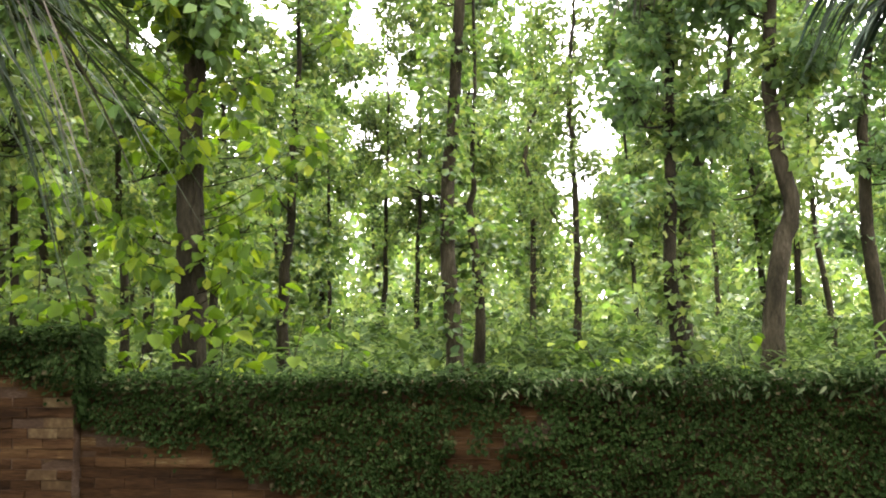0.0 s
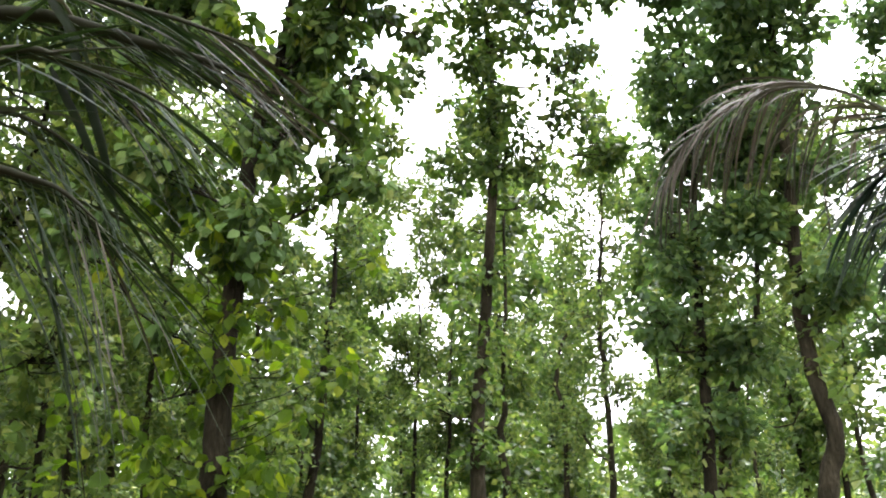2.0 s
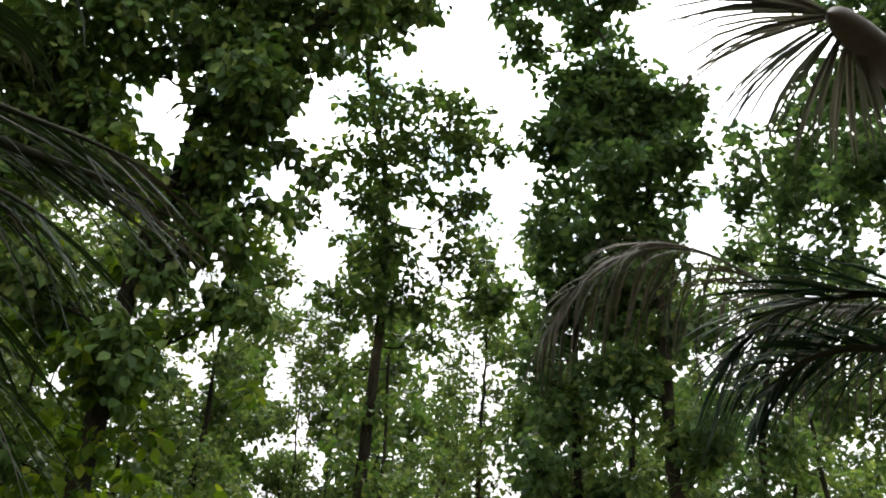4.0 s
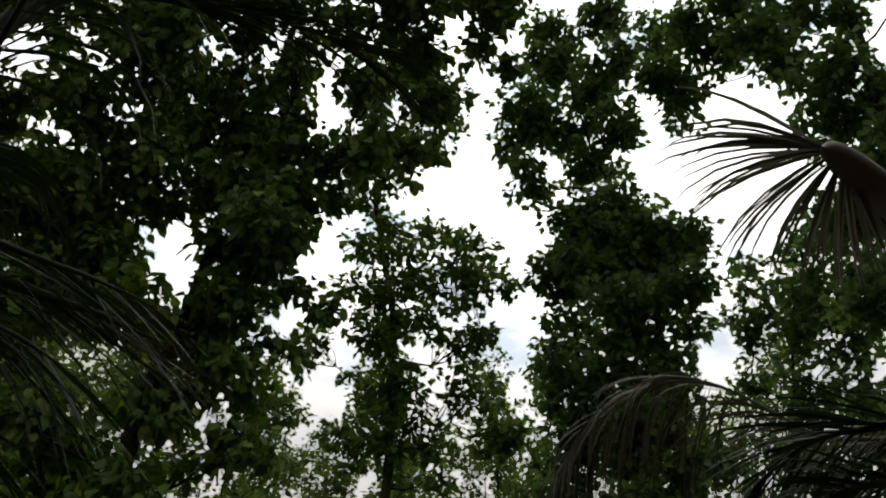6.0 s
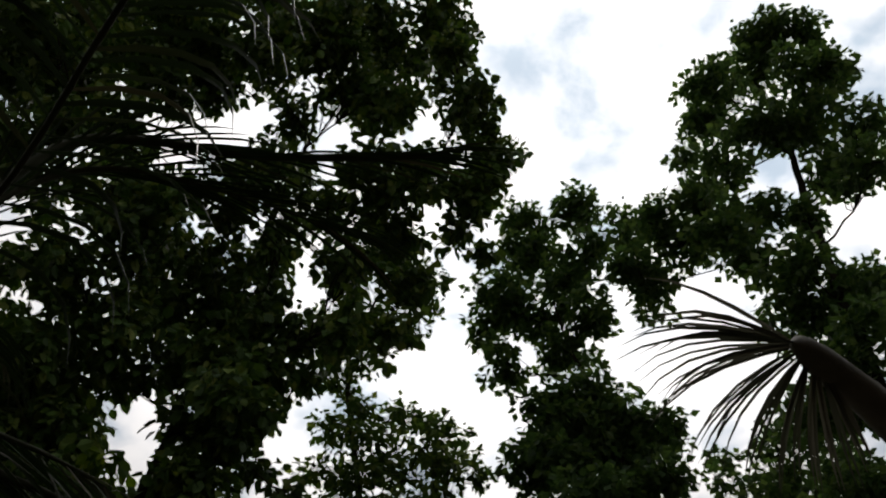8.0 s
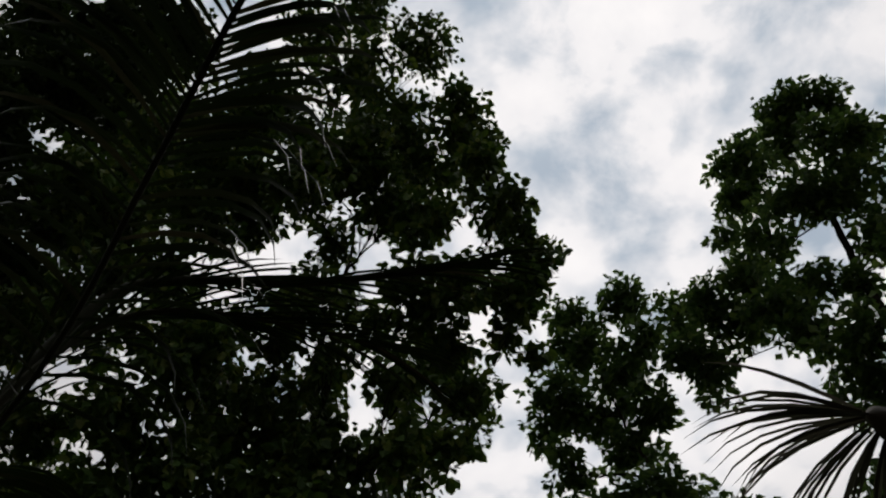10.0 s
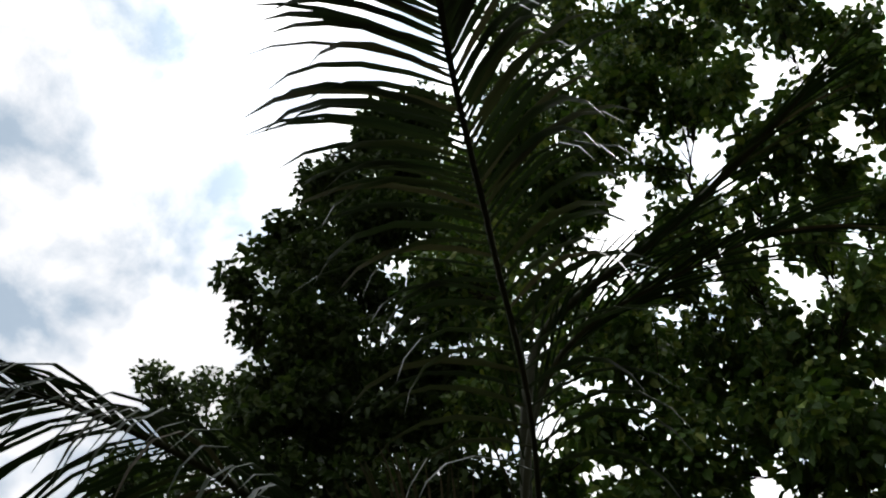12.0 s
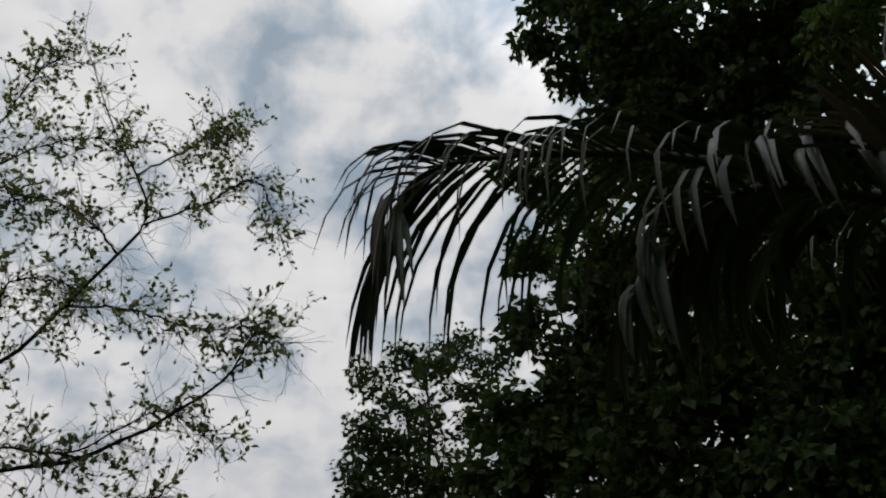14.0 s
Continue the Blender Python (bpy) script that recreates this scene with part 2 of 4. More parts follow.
SOIL = rough_material("soil", [(0.2, (0.035, 0.028, 0.017)), (0.5, (0.062, 0.05, 0.03)), (0.8, (0.1, 0.088, 0.05))], (0.6, 12.0), (1, 1, 1), 0.7, 1.0, 0.05)


# ---- building helpers ----
rng = np.random.default_rng(7)


def reseed(*place):
    """A random stream of its own for each thing, so that they don't depend on one another."""
    global rng
    rng = np.random.default_rng(int(sum(abs(v) * k for v, k in zip(place, (1013, 7919, 331)))) + 5)


def mesh_of(name, verts, faces, mat, smooth=False):
    """A mesh from an (n, 3) array and an (m, k) array of corners."""
    me = bpy.data.meshes.new(name)
    verts, faces = np.asarray(verts, dtype=np.float32), np.asarray(faces, dtype=np.int32)
    m, k = faces.shape
    me.vertices.add(len(verts))
    me.vertices.foreach_set("co", verts.ravel())
    me.loops.add(m * k)
    me.loops.foreach_set("vertex_index", faces.ravel())
    me.polygons.add(m)
    me.polygons.foreach_set("loop_start", np.arange(0, m * k, k, dtype=np.int32))
    me.polygons.foreach_set("use_smooth", np.full(m, smooth))
    me.materials.append(mat)
    me.update(calc_edges=True)
    return me


def part(name, me, parent, label="", kind=""):
    ob = new(name, me)
    ob.parent = parent
    return tagged(ob, label, kind=kind)


def thing(name, place, label, category, group="", kind=""):
    ob = new(name)
    ob.location = place
    ob.empty_display_size = 0.1
    return tagged(ob, label, category, group, kind)


def smooth_path(points, n):
    """A Catmull-Rom curve through the points."""
    p = np.array([np.array(q, dtype=float) for q in points])
    p = np.vstack([2 * p[0] - p[1], p, 2 * p[-1] - p[-2]])
    t = np.linspace(0, len(p) - 3, n)
    i = np.minimum(t.astype(int), len(p) - 4)
    u = (t - i)[:, None]
    a, b, c, d = p[i], p[i + 1], p[i + 2], p[i + 3]
    return 0.5 * (2 * b + (c - a) * u + (2 * a - 5 * b + 4 * c - d) * u ** 2 + (3 * b - a - 3 * c + d) * u ** 3)


def tube(path, radii, sides=8, rough=0.0):
    """Rings along a path, with an uneven girth; verts and quads."""
    path, radii = np.asarray(path), np.asarray(radii)
    tan = np.gradient(path, axis=0)
    tan /= np.linalg.norm(tan, axis=1)[:, None] + 1e-9
    ref = np.array([1.0, 0.13, 0.07]) if abs(tan[0][2]) > 0.7 else np.array([0.05, 0.1, 1.0])
    u = np.cross(tan, ref)
    u /= np.linalg.norm(u, axis=1)[:, None] + 1e-9
    v = np.cross(tan, u)
    a = np.linspace(0, 2 * np.pi, sides, endpoint=False)
    girth = radii[:, None] * (1 + rough * rng.normal(size=(len(path), sides)))
    verts = path[:, None] + girth[..., None] * (np.cos(a)[None, :, None] * u[:, None] + np.sin(a)[None, :, None] * v[:, None])
    i, j = np.meshgrid(np.arange(len(path) - 1), np.arange(sides), indexing="ij")
    k = (j + 1) % sides
    faces = np.stack([i * sides + j, i * sides + k, (i + 1) * sides + k, (i + 1) * sides + j], -1).reshape(-1, 4)
    return verts.reshape(-1, 3), faces


def joined(pieces):
    """Several (verts, faces) as one."""
    off, vs, fs = 0, [], []
    for v, f in pieces:
        vs.append(v)
        fs.append(np.asarray(f) + off)
        off += len(v)
    return np.vstack(vs), np.vstack(fs)


OVATE = (np.array([[0, 0, 0], [0.3, 0.36, 0.05], [0.3, -0.36, 0.05], [0.68, 0.28, 0.02], [0.68, -0.28, 0.02], [1, 0, -0.12], [0.45, 0, -0.03]]),
         np.array([[0, 6, 1], [0, 2, 6], [6, 3, 1], [6, 2, 4], [6, 5, 3], [6, 4, 5]]))
RHOMB = (np.array([[0, 0, 0], [0.42, 0.4, 0.07], [0.42, -0.4, 0.07], [1, 0, -0.1]]), np.array([[0, 3, 1], [0, 2, 3]]))
BLADE = (np.array([[0, 0.05, 0], [0, -0.05, 0], [0.6, 0.07, 0.0], [0.6, -0.07, 0.0], [1, 0, -0.25]]), np.array([[0, 1, 3], [0, 3, 2], [2, 3, 4]]))


def leaves(place, axis, normal, size, shape=RHOMB, width=1.0):
    """One leaf at each place, along its axis; verts and triangles."""
    x = axis / (np.linalg.norm(axis, axis=1)[:, None] + 1e-9)
    y = np.cross(normal, x)
    y /= np.linalg.norm(y, axis=1)[:, None] + 1e-9
    z = np.cross(x, y)
    t, f = shape
    s = size[:, None, None]
    verts = place[:, None] + s * (t[None, :, :1] * x[:, None] + width * t[None, :, 1:2] * y[:, None] + t[None, :, 2:] * z[:, None])
    faces = f[None] + (np.arange(len(place)) * len(t))[:, None, None]
    return verts.reshape(-1, 3), faces.reshape(-1, 3)


def sphere_dirs(n):
    d = rng.normal(size=(n, 3))
    return d / np.linalg.norm(d, axis=1)[:, None]


def tuft_leaves(centres, count, spread, size, shape=RHOMB, droop=0.35):
    """Tufts of leaves round the ends of twigs: count leaves at each centre."""
    c = np.repeat(centres, count, axis=0)
    d = sphere_dirs(len(c))
    d[:, 2] = d[:, 2] * 0.7
    r = spread * rng.uniform(0.15, 1.0, len(c)) ** 0.6
    place = c + d * r[:, None]
    axis = d + np.array([0, 0, -droop]) + 0.4 * rng.normal(size=d.shape)
    normal = 0.7 * rng.normal(size=d.shape) + np.array([0, 0, 1.0])
    return leaves(place, axis, normal, size * rng.uniform(0.6, 1.2, len(c)), shape)


# ---- trees ----
def limb_to(start, end, r0, sag=0.12, n=7):
    """A crooked tapering limb."""
    start, end = np.array(start), np.array(end)
    length = np.linalg.norm(end - start)
    mid = start + 0.5 * (end - start) + np.array([0, 0, -sag * length]) + rng.normal(size=3) * 0.06 * length
    path = smooth_path([start, mid, end], n) + np.vstack([np.zeros(3), rng.normal(size=(n - 1, 3)) * 0.015 * length])
    return tube(path, np.linspace(r0, max(0.008, r0 * 0.25), n), 6, 0.06), path


def fill_lobe(centre, radius, amount):
    """Centres of tufts in a lobe of a crown: ragged, more towards its outside."""
    n = max(5, int(amount))
    d = sphere_dirs(n)
    r = rng.uniform(0.02, 1.0, n) ** 0.42 * (0.75 + 0.4 * rng.random(n))
    return np.array(centre) + d * (np.array(radius) * r[:, None])


def make_tree(place, path, girth, lobes, label, leaf=LEAF, leaf_size=0.17, shape=RHOMB, tuft=(18, 0.3), per=9.0, trunk_tufts=(), group="forest trees", sides=10, twigs=14, droop=0.45, fill=(), hollows=(), lit_shoot_leaf=None):
    """A tree: a trunk along the path (world points), a limb to each lobe (centre, radius) and the lobe's leaves on it; no leaves in the hollows."""
    base = np.array(place)
    reseed(*base)
    tree = thing("tree", place, label, "tree", group)
    n = 64 if sides > 9 else 26
    pts = smooth_path([np.array(p) - base for p in path], n)
    wob = rng.normal(size=(n, 3)) * girth * 0.1
    if n > 30:
        wob = 0.6 * np.stack([np.convolve(np.pad(wob[:, k], 3, mode="edge"), np.ones(7) / 2.6, "valid") for k in range(3)], 1)
    wob[:, 2] = 0
    pts = pts + wob
    u = np.linspace(0, 1, n)
    rad = girth * (0.5 - 0.43 * u) * (1 + 0.5 * np.exp(-u * 18))
    part("trunk", mesh_of("trunk", *tube(pts, rad, sides, 0.045), BARK, True), tree)
    lobes = list(lobes)
    if len(fill):
        lo, hi, count, reach, size = fill
        for i in range(count):
            h = lo + (hi - lo) * (i + rng.random()) / count
            at, a = pts[int(np.argmin(np.abs(pts[:, 2] - h)))], rng.uniform(0, 2 * np.pi)
            r = reach * rng.uniform(0.25, 1.0)
            lobes.append((base + np.array([at[0] + r * np.cos(a), at[1] + r * np.sin(a), h]), size * rng.uniform(0.7, 1.3)))
    # each limb springs from the trunk or from the nearest limb already grown, the inner ones first
    stem_at = lambda c: pts[np.argmin(np.abs(pts[:, 2] - c[2]))]
    lobes.sort(key=lambda q: np.hypot(*(np.array(q[0]) - base - stem_at(np.array(q[0]) - base))[:2]))
    nodes, girths = [pts[n // 4:]], [rad[n // 4:]]
    for centre, radius in lobes:
        c = np.array(centre) - base
        radius = 0.88 * np.array(radius) if np.ndim(radius) else 0.88 * np.array([radius, radius, radius * 0.95])
        radius = radius * rng.uniform(0.82, 1.2, 3)
        at, thick = np.vstack(nodes), np.concatenate(girths)
        gap = np.linalg.norm(at - c, axis=1)
        k = int(np.argmin(gap + 0.9 * np.maximum(0, at[:, 2] - c[2] + 0.35 * gap) - 1.5 * np.minimum(thick, 0.12)))
        r0 = max(0.012, min(0.7 * thick[k], 0.01 + 0.011 * gap[k]))
        body, lp = limb_to(at[k], c, r0)
        nodes.append(lp[2:])
        girths.append(np.linspace(r0, max(0.008, r0 * 0.25), 7)[2:])
        amount = 11 * per * (radius[0] * radius[1] * radius[2]) ** (2 / 3)
        ends = fill_lobe(c, radius, amount)
        for centre_h, radius_h in hollows:
            out_of = np.linalg.norm(ends + base - np.array(centre_h), axis=1) > radius_h
            if out_of.sum() > 2:
                ends = ends[out_of]
        wood = [body]
        for e in ends[:: max(1, len(ends) // twigs)]:
            s = lp[rng.integers(len(lp) // 2, len(lp))]
            tw = smooth_path([s, (s + e) / 2 + rng.normal(size=3) * 0.1, e], 4)
            wood.append(tube(tw, np.linspace(r0 * 0.3 + 0.004, 0.006, 4), 4 if twigs > 8 else 3))
        limb = part("limb", mesh_of("limb", *joined(wood), BARK, True), tree)
        part("leaf_clump", mesh_of("leaf_clump", *tuft_leaves(ends, tuft[0], tuft[1], leaf_size, shape, droop), leaf), limb, kind="stuff")
    if len(trunk_tufts):
        lo, hi, count, reach = trunk_tufts
        z = rng.uniform(lo, hi, count)
        k = np.clip(np.searchsorted(pts[:, 2], z), 0, n - 1)
        a = rng.uniform(0, 2 * np.pi, count)
        r = rad[k] + reach * rng.random(count) ** 1.3
        ends = np.stack([pts[k][:, 0] + r * np.cos(a), pts[k][:, 1] + r * np.sin(a), z + 0.3 * r], 1)
        starts = pts[np.clip(k - 1, 0, n - 1)]
        shoots = [tube(smooth_path([s, 0.5 * (s + e) + np.append(rng.normal(size=2) * 0.07, -0.08 * np.linalg.norm(e - s)), e], 5), np.linspace(0.009, 0.003, 5), 3) for s, e in zip(starts, ends)]
        shoot = part("shoot_growth", mesh_of("shoot_growth", *joined(shoots), BARK), tree, kind="stuff")
        # a brighter leaf here puts the light on low shoots into colour
        part("leaf_clump", mesh_of("leaf_clump", *tuft_leaves(ends, tuft[0], tuft[1], leaf_size, shape, droop), lit_shoot_leaf or leaf), shoot, kind="stuff")
    return tree


def seen_path(az, d, bends, top):
    """A trunk's path at level distance d: bearings and height angles going up, from the ground to a top (metres)."""
    low = spot(bends[0][0] if bends else az, 0, d)
    pts = [(low.x, low.y, -0.15)]
    pts += [tuple(spot(a, e, d)) for a, e in bends]
    last = pts[-1]
    if top > last[2] + 0.5:
        pts.append((last[0] + rng.normal() * 0.15, last[1] + rng.normal() * 0.15, top))
    return pts


def lobe(az, el, d, degrees):
    """A crown's lobe seen at that bearing and height angle, with its half width as an angle."""
    return tuple(spot(az, el, d)), d / math.cos(radians(el)) * math.tan(radians(degrees))


def planted(az, d, bends, top, girth, lobes, label, more=(), **kw):
    path = seen_path(az, d, bends, top)
    return make_tree((path[0][0], path[0][1], 0.0), path, girth, [lobe(*q) for q in lobes] + list(more), label, **kw)


def crown(d, rows, fall=0.0, level=40.0, depth=0.45, full=1.1):
    """Small lobes of a crown (bearing, height angle, half width), at level distance d, nearer by fall metres for each degree above level."""
    made = []
    for k, (az, el, degrees) in enumerate(rows):
        at = d - fall * max(0.0, el - level) + depth * math.sin(2.4 * k)
        centre, radius = lobe(az, el, at, degrees)
        made.append((centre, full * radius + 0.04))
    return made


def inner(d, rows, fall=0.0, level=40.0):
    """Sprays inside a crown, behind its outer ones."""
    return [lobe(az, el, d - fall * max(0.0, el - level), degrees) for az, el, degrees in rows]


# the big tree close behind the wall, its crown over the garden
BIG_LOW = [lobe(*q) for q in ((-20.5, 13, 9.2, 1.6), (-22, 24, 8.5, 3), (-19, 31, 8.8, 4), (-27, 19, 9.2, 3), (-30, 30, 8.6, 4), (-25, 31, 9.4, 4), (-12, 30, 9.7, 2), (-24, 33, 9, 3.4), (-30, 36, 9, 4), (-24, 37, 9.2, 3))]
BIG_LEFT = [(-40.1, 54.6, 2.7), (-34.4, 56.5, 3.1), (-34.1, 50.3, 2.3), (-32.1, 47.5, 1.9), (-29.8, 53.3, 1.9), (-27.2, 43, 3.1), (-27.2, 60, 3.1), (-26.4, 49.3, 2.7), (-25.5, 37.6, 3.5), (-25.3, 56.5, 1.3), (-21.9, 46.7, 3.1), (-21.6, 33.7, 2.7), (-20.8, 40.5, 3.5), (-20.1, 51.2, 1.9), (-16.5, 44.6, 2.7), (-16.5, 61.1, 2.7), (-15.1, 49.6, 1.5)]
BIG_RIGHT = [(-13.7, 40.6, 3.1), (-13, 36.4, 2.3), (-12.9, 54, 2.3), (-10.5, 45.4, 2.1), (-9.3, 49.9, 1.9), (-8.9, 37.8, 2.3), (-8.5, 54.3, 1.3), (-8.4, 63.8, 2.3), (-7.6, 41.3, 2.3), (-6.3, 44.2, 1.9), (-2.3, 55.8, 1.5), (0.4, 62.8, 2.3), (1.1, 59.8, 1.9), (1.4, 53.8, 1.9), (5.9, 55.8, 2.1), (7.8, 63, 1.9), (8.6, 65.5, 1.7), (9.2, 52, 1.3), (10.6, 54.7, 1.7), (11.6, 50.3, 0.8), (11.7, 60.7, 1.5), (13.9, 57.3, 1.8)]
BIG_TOP = [(-14, 73.3, 2.1), (-0.4, 71.6, 2.3), (4.9, 67.4, 2.1), (7.1, 64.2, 1.9), (9.3, 59.3, 1.8), (13.5, 56.6, 1.5), (11.3, 54.4, 1.7), (3.6, 55.2, 2.3), (-0.5, 59.4, 1.9), (-3.1, 65.5, 3.1), (-12, 68.9, 2.7), (2.6, 51.3, 2.3), (4.6, 48.1, 1.9), (-2.5, 48.8, 2.3), (2.4, 44.8, 1.6), (-2.9, 45, 1.9), (-4.2, 52.5, 1.9), (-5.9, 60.7, 1.9), (-14.6, 62.6, 2.3), (-21.9, 70.9, 2.3), (-25.7, 66.2, 2.7), (-23.7, 60.3, 1.9), (-31.5, 62.5, 2.7), (-9.7, 63.4, 1.9)]
BIG_UNDER = [(-18.5, 38.5, 1.6), (-15, 40, 1.8), (-8.1, 41.4, 1.7), (-5, 41, 1.6), (-4.4, 43.7, 1.5), (-11, 39.1, 2.3), (-7, 38.1, 1.2), (-9.5, 36.3, 1.7), (-6.9, 35.1, 1.5), (-4.4, 33.6, 1), (-10.7, 33.5, 1.9), (-13.4, 30.4, 1.9), (-11.1, 29.3, 2.1), (-8.5, 31.1, 1.7), (-9, 27.3, 1.9), (-7.7, 24.5, 1.5), (-9.9, 23.6, 2.3), (-14.5, 26.6, 2.7), (-9.8, 44.2, 2.3), (-13.2, 41.8, 2.3)]
BIG_INNER = [(-15, 47, 2.2), (-10, 48, 2), (-24, 50, 2.4), (-28, 52, 2.2), (-22, 36, 2.6), (-18, 43, 2), (-15, 53, 2), (-21, 58, 2.6), (-28, 57, 2.4), (-34, 53, 2.6), (-12, 58, 2), (-4, 60, 2.2), (-37, 46, 3), (-32, 41, 3), (-20, 47, 2.4), (-12, 44, 2.4), (-18, 64, 2.6), (-26, 63, 2.6), (-10, 66, 2.4), (-36, 60, 3)]
big_rows = crown(8.4, BIG_LEFT, 0.06) + crown(8.4, BIG_RIGHT, 0.06) + crown(8.4, BIG_TOP, 0.06) + crown(8.8, BIG_UNDER, 0.06, full=0.9) + inner(9.2, BIG_INNER, 0.06)
# low shoots look lit by a brighter leaf colour than the crown's
planted(-17, 9.0, [(-16.6, -1.5), (-17, 4.4), (-16.9, 11.4), (-16.6, 19.5), (-16.1, 26.5), (-14.5, 33), (-12, 46), (-9, 56)], 17.5, 0.35, (),
        "tall tree with brown bark and large heart-shaped leaves behind the wall", more=BIG_LOW + big_rows, leaf=LEAF_HEART, leaf_size=0.165, shape=OVATE, tuft=(18, 0.21), per=9.0,
        hollows=[lobe(-18.8, 55.4, 7.4, 2.6), lobe(-8.5, 57.6, 7.3, 1.5), lobe(-4, 52.2, 7.7, 1.8), lobe(-7.3, 51.2, 7.7, 1.5), lobe(-32.5, 45.5, 8, 1.8), lobe(0.7, 57.9, 7.3, 1.1), lobe(7, 58.5, 7.3, 1.4), lobe(-21.5, 52.8, 7.6, 2.0), lobe(-10.4, 58.3, 7.3, 1.3)],
        trunk_tufts=(1.6, 7.6, 100, 1.4), lit_shoot_leaf=YOUNG_AND_LIT, fill=(4.5, 8.5, 5, 1.5, 0.5), sides=16, droop=0.8)
# its neighbour further left; its shade is put into the leaf colour
DARK_EDGE = [(-64.3, 53.6, 1.2), (-61, 56.3, 1.6), (-58.8, 58.2, 1.5), (-55.2, 60, 1.8), (-52, 62, 1.8), (-46.6, 64.9, 2.2), (-60.5, 51, 1.4), (-57.6, 52.8, 2.1), (-53.5, 56.1, 2.9), (-58.3, 47.8, 1.9), (-59.1, 45.2, 2.1), (-52.7, 44.4, 3.1), (-56.7, 41.7, 2.3)]
DARK_INNER = [(-55.2, 61.2, 2.3), (-48.9, 64.2, 2.3), (-40.7, 66, 2.3), (-56.8, 56.2, 2.7), (-50, 54.7, 3.1), (-55.3, 50.7, 3.1), (-46.3, 59, 3.1), (-39.2, 60.4, 3.1), (-46, 49.2, 3.5), (-37.9, 52.8, 3.1), (-55.5, 46.2, 2.7), (-37.2, 46.9, 3.5), (-50, 60, 3), (-42, 53, 3.2), (-36, 57, 3), (-44, 62, 3), (-53, 51, 3), (-48, 45, 3.2), (-40, 48, 3), (-44.5, 46, 2.6), (-42, 45, 2.4), (-50, 48.5, 2.2), (-53, 48, 2.2), (-51, 41, 2.4), (-47, 41, 2.4), (-44, 44, 2), (-44, 28, 3), (-47, 25, 3), (-41, 26, 3)]
DARK_LOW = [lobe(*q) for q in ((-64, 30, 11, 4.5), (-57, 27, 10.5, 5), (-50, 27, 10, 5), (-42, 30, 10, 5), (-62, 37, 10.8, 5), (-55, 36, 10.4, 5), (-47, 37, 10, 5), (-39, 40, 9.6, 5), (-60, 21, 10.5, 5), (-50, 19, 10, 5),
                                (-67, 33, 11.5, 2.4), (-41, 22, 10, 5), (-56, 31, 10, 4), (-46, 32, 9.6, 4), (-52, 23, 9.6, 4.5), (-64, 25, 10.5, 4), (-36, 32, 9.5, 4.5), (-44, 40, 9.4, 4))]
DARK_SIDE = [lobe(*q) for q in ((-72.8, 29.6, 11.3, 2.4), (-74, 25.6, 11.3, 2.8), (-76, 22, 11.3, 3.2), (-69, 40, 11.3, 1.6), (-70, 35.5, 11.3, 2.0), (-69, 31, 11.3, 2.6), (-69, 27, 11, 3), (-68, 22.5, 11, 3.5), (-70, 18, 11, 3.5), (-64, 18, 11, 4), (-59, 32.5, 9.8, 2.6), (-50, 31.8, 9.8, 2.6), (-51, 22.5, 9.6, 2.6), (-55.5, 23.5, 9.6, 2.4))]
planted(-50, 11.5, [(-50, 5), (-50, 25), (-49, 40), (-48, 50)], 18.0, 0.42, (),
        "tall dense dark tree with broad leaves behind palm fronds", more=crown(10.3, DARK_EDGE, 0.03) + inner(10, DARK_INNER, 0.04) + DARK_LOW + DARK_SIDE, leaf=LEAF_SHADED, leaf_size=0.185, tuft=(20, 0.24), per=10.0, sides=12, hollows=[lobe(-35.2, 49.1, 9.5, 1.6)])
FAR_EDGE = [(-68.3, 46.2, 1.2), (-64.5, 46.6, 1.2), (-61.2, 46.9, 1.3), (-66, 44.8, 1.7), (-61.8, 43.3, 1.9), (-64.8, 41.8, 1.9), (-67.7, 40.3, 1.7), (-64, 38, 2), (-61, 39, 2)]
planted(-66, 20.0, [(-66, 5), (-66, 25), (-65, 38)], 19.0, 0.35, [(-64, 33, 20, 3), (-68, 28, 20, 3.4), (-66, 22, 20, 4)],
        "leafy forest tree behind the dark one", more=crown(20, FAR_EDGE), leaf=LEAF_SHADED, leaf_size=0.22, tuft=(16, 0.34), per=6.0)
planted(-31, 11.0, [(-31, 5), (-31.6, 12), (-30.6, 20), (-30, 28)], 11.5, 0.19,
        [(-37, 20, 10.8, 4.2), (-31, 20, 10.6, 4), (-25, 21, 11, 3.4), (-35, 28, 10.6, 4.2), (-28, 29, 10.6, 4), (-24, 27, 11, 2.8), (-38, 35, 10.4, 4.2), (-31, 36, 10.4, 4), (-25, 34, 10.8, 3), (-34, 12, 11, 4), (-27, 11, 11, 3.4)],
        "dense forest tree beside the tall one", leaf=LEAF, leaf_size=0.18, tuft=(17, 0.25), per=6.5, trunk_tufts=(0.8, 7.0, 40, 0.7))
# straight trunk in the middle
MID_TOP = [(0.2, 42, 1.1), (-1.8, 40.8, 1.2), (-2.6, 43, 1.2), (2.1, 49.6, 2.3), (5.1, 48.1, 1.7), (-1.9, 48.5, 1.9), (0.9, 45.6, 1.7), (4.2, 45.2, 1.3), (-2.2, 44.6, 1.7), (6.9, 46.6, 0.8)]
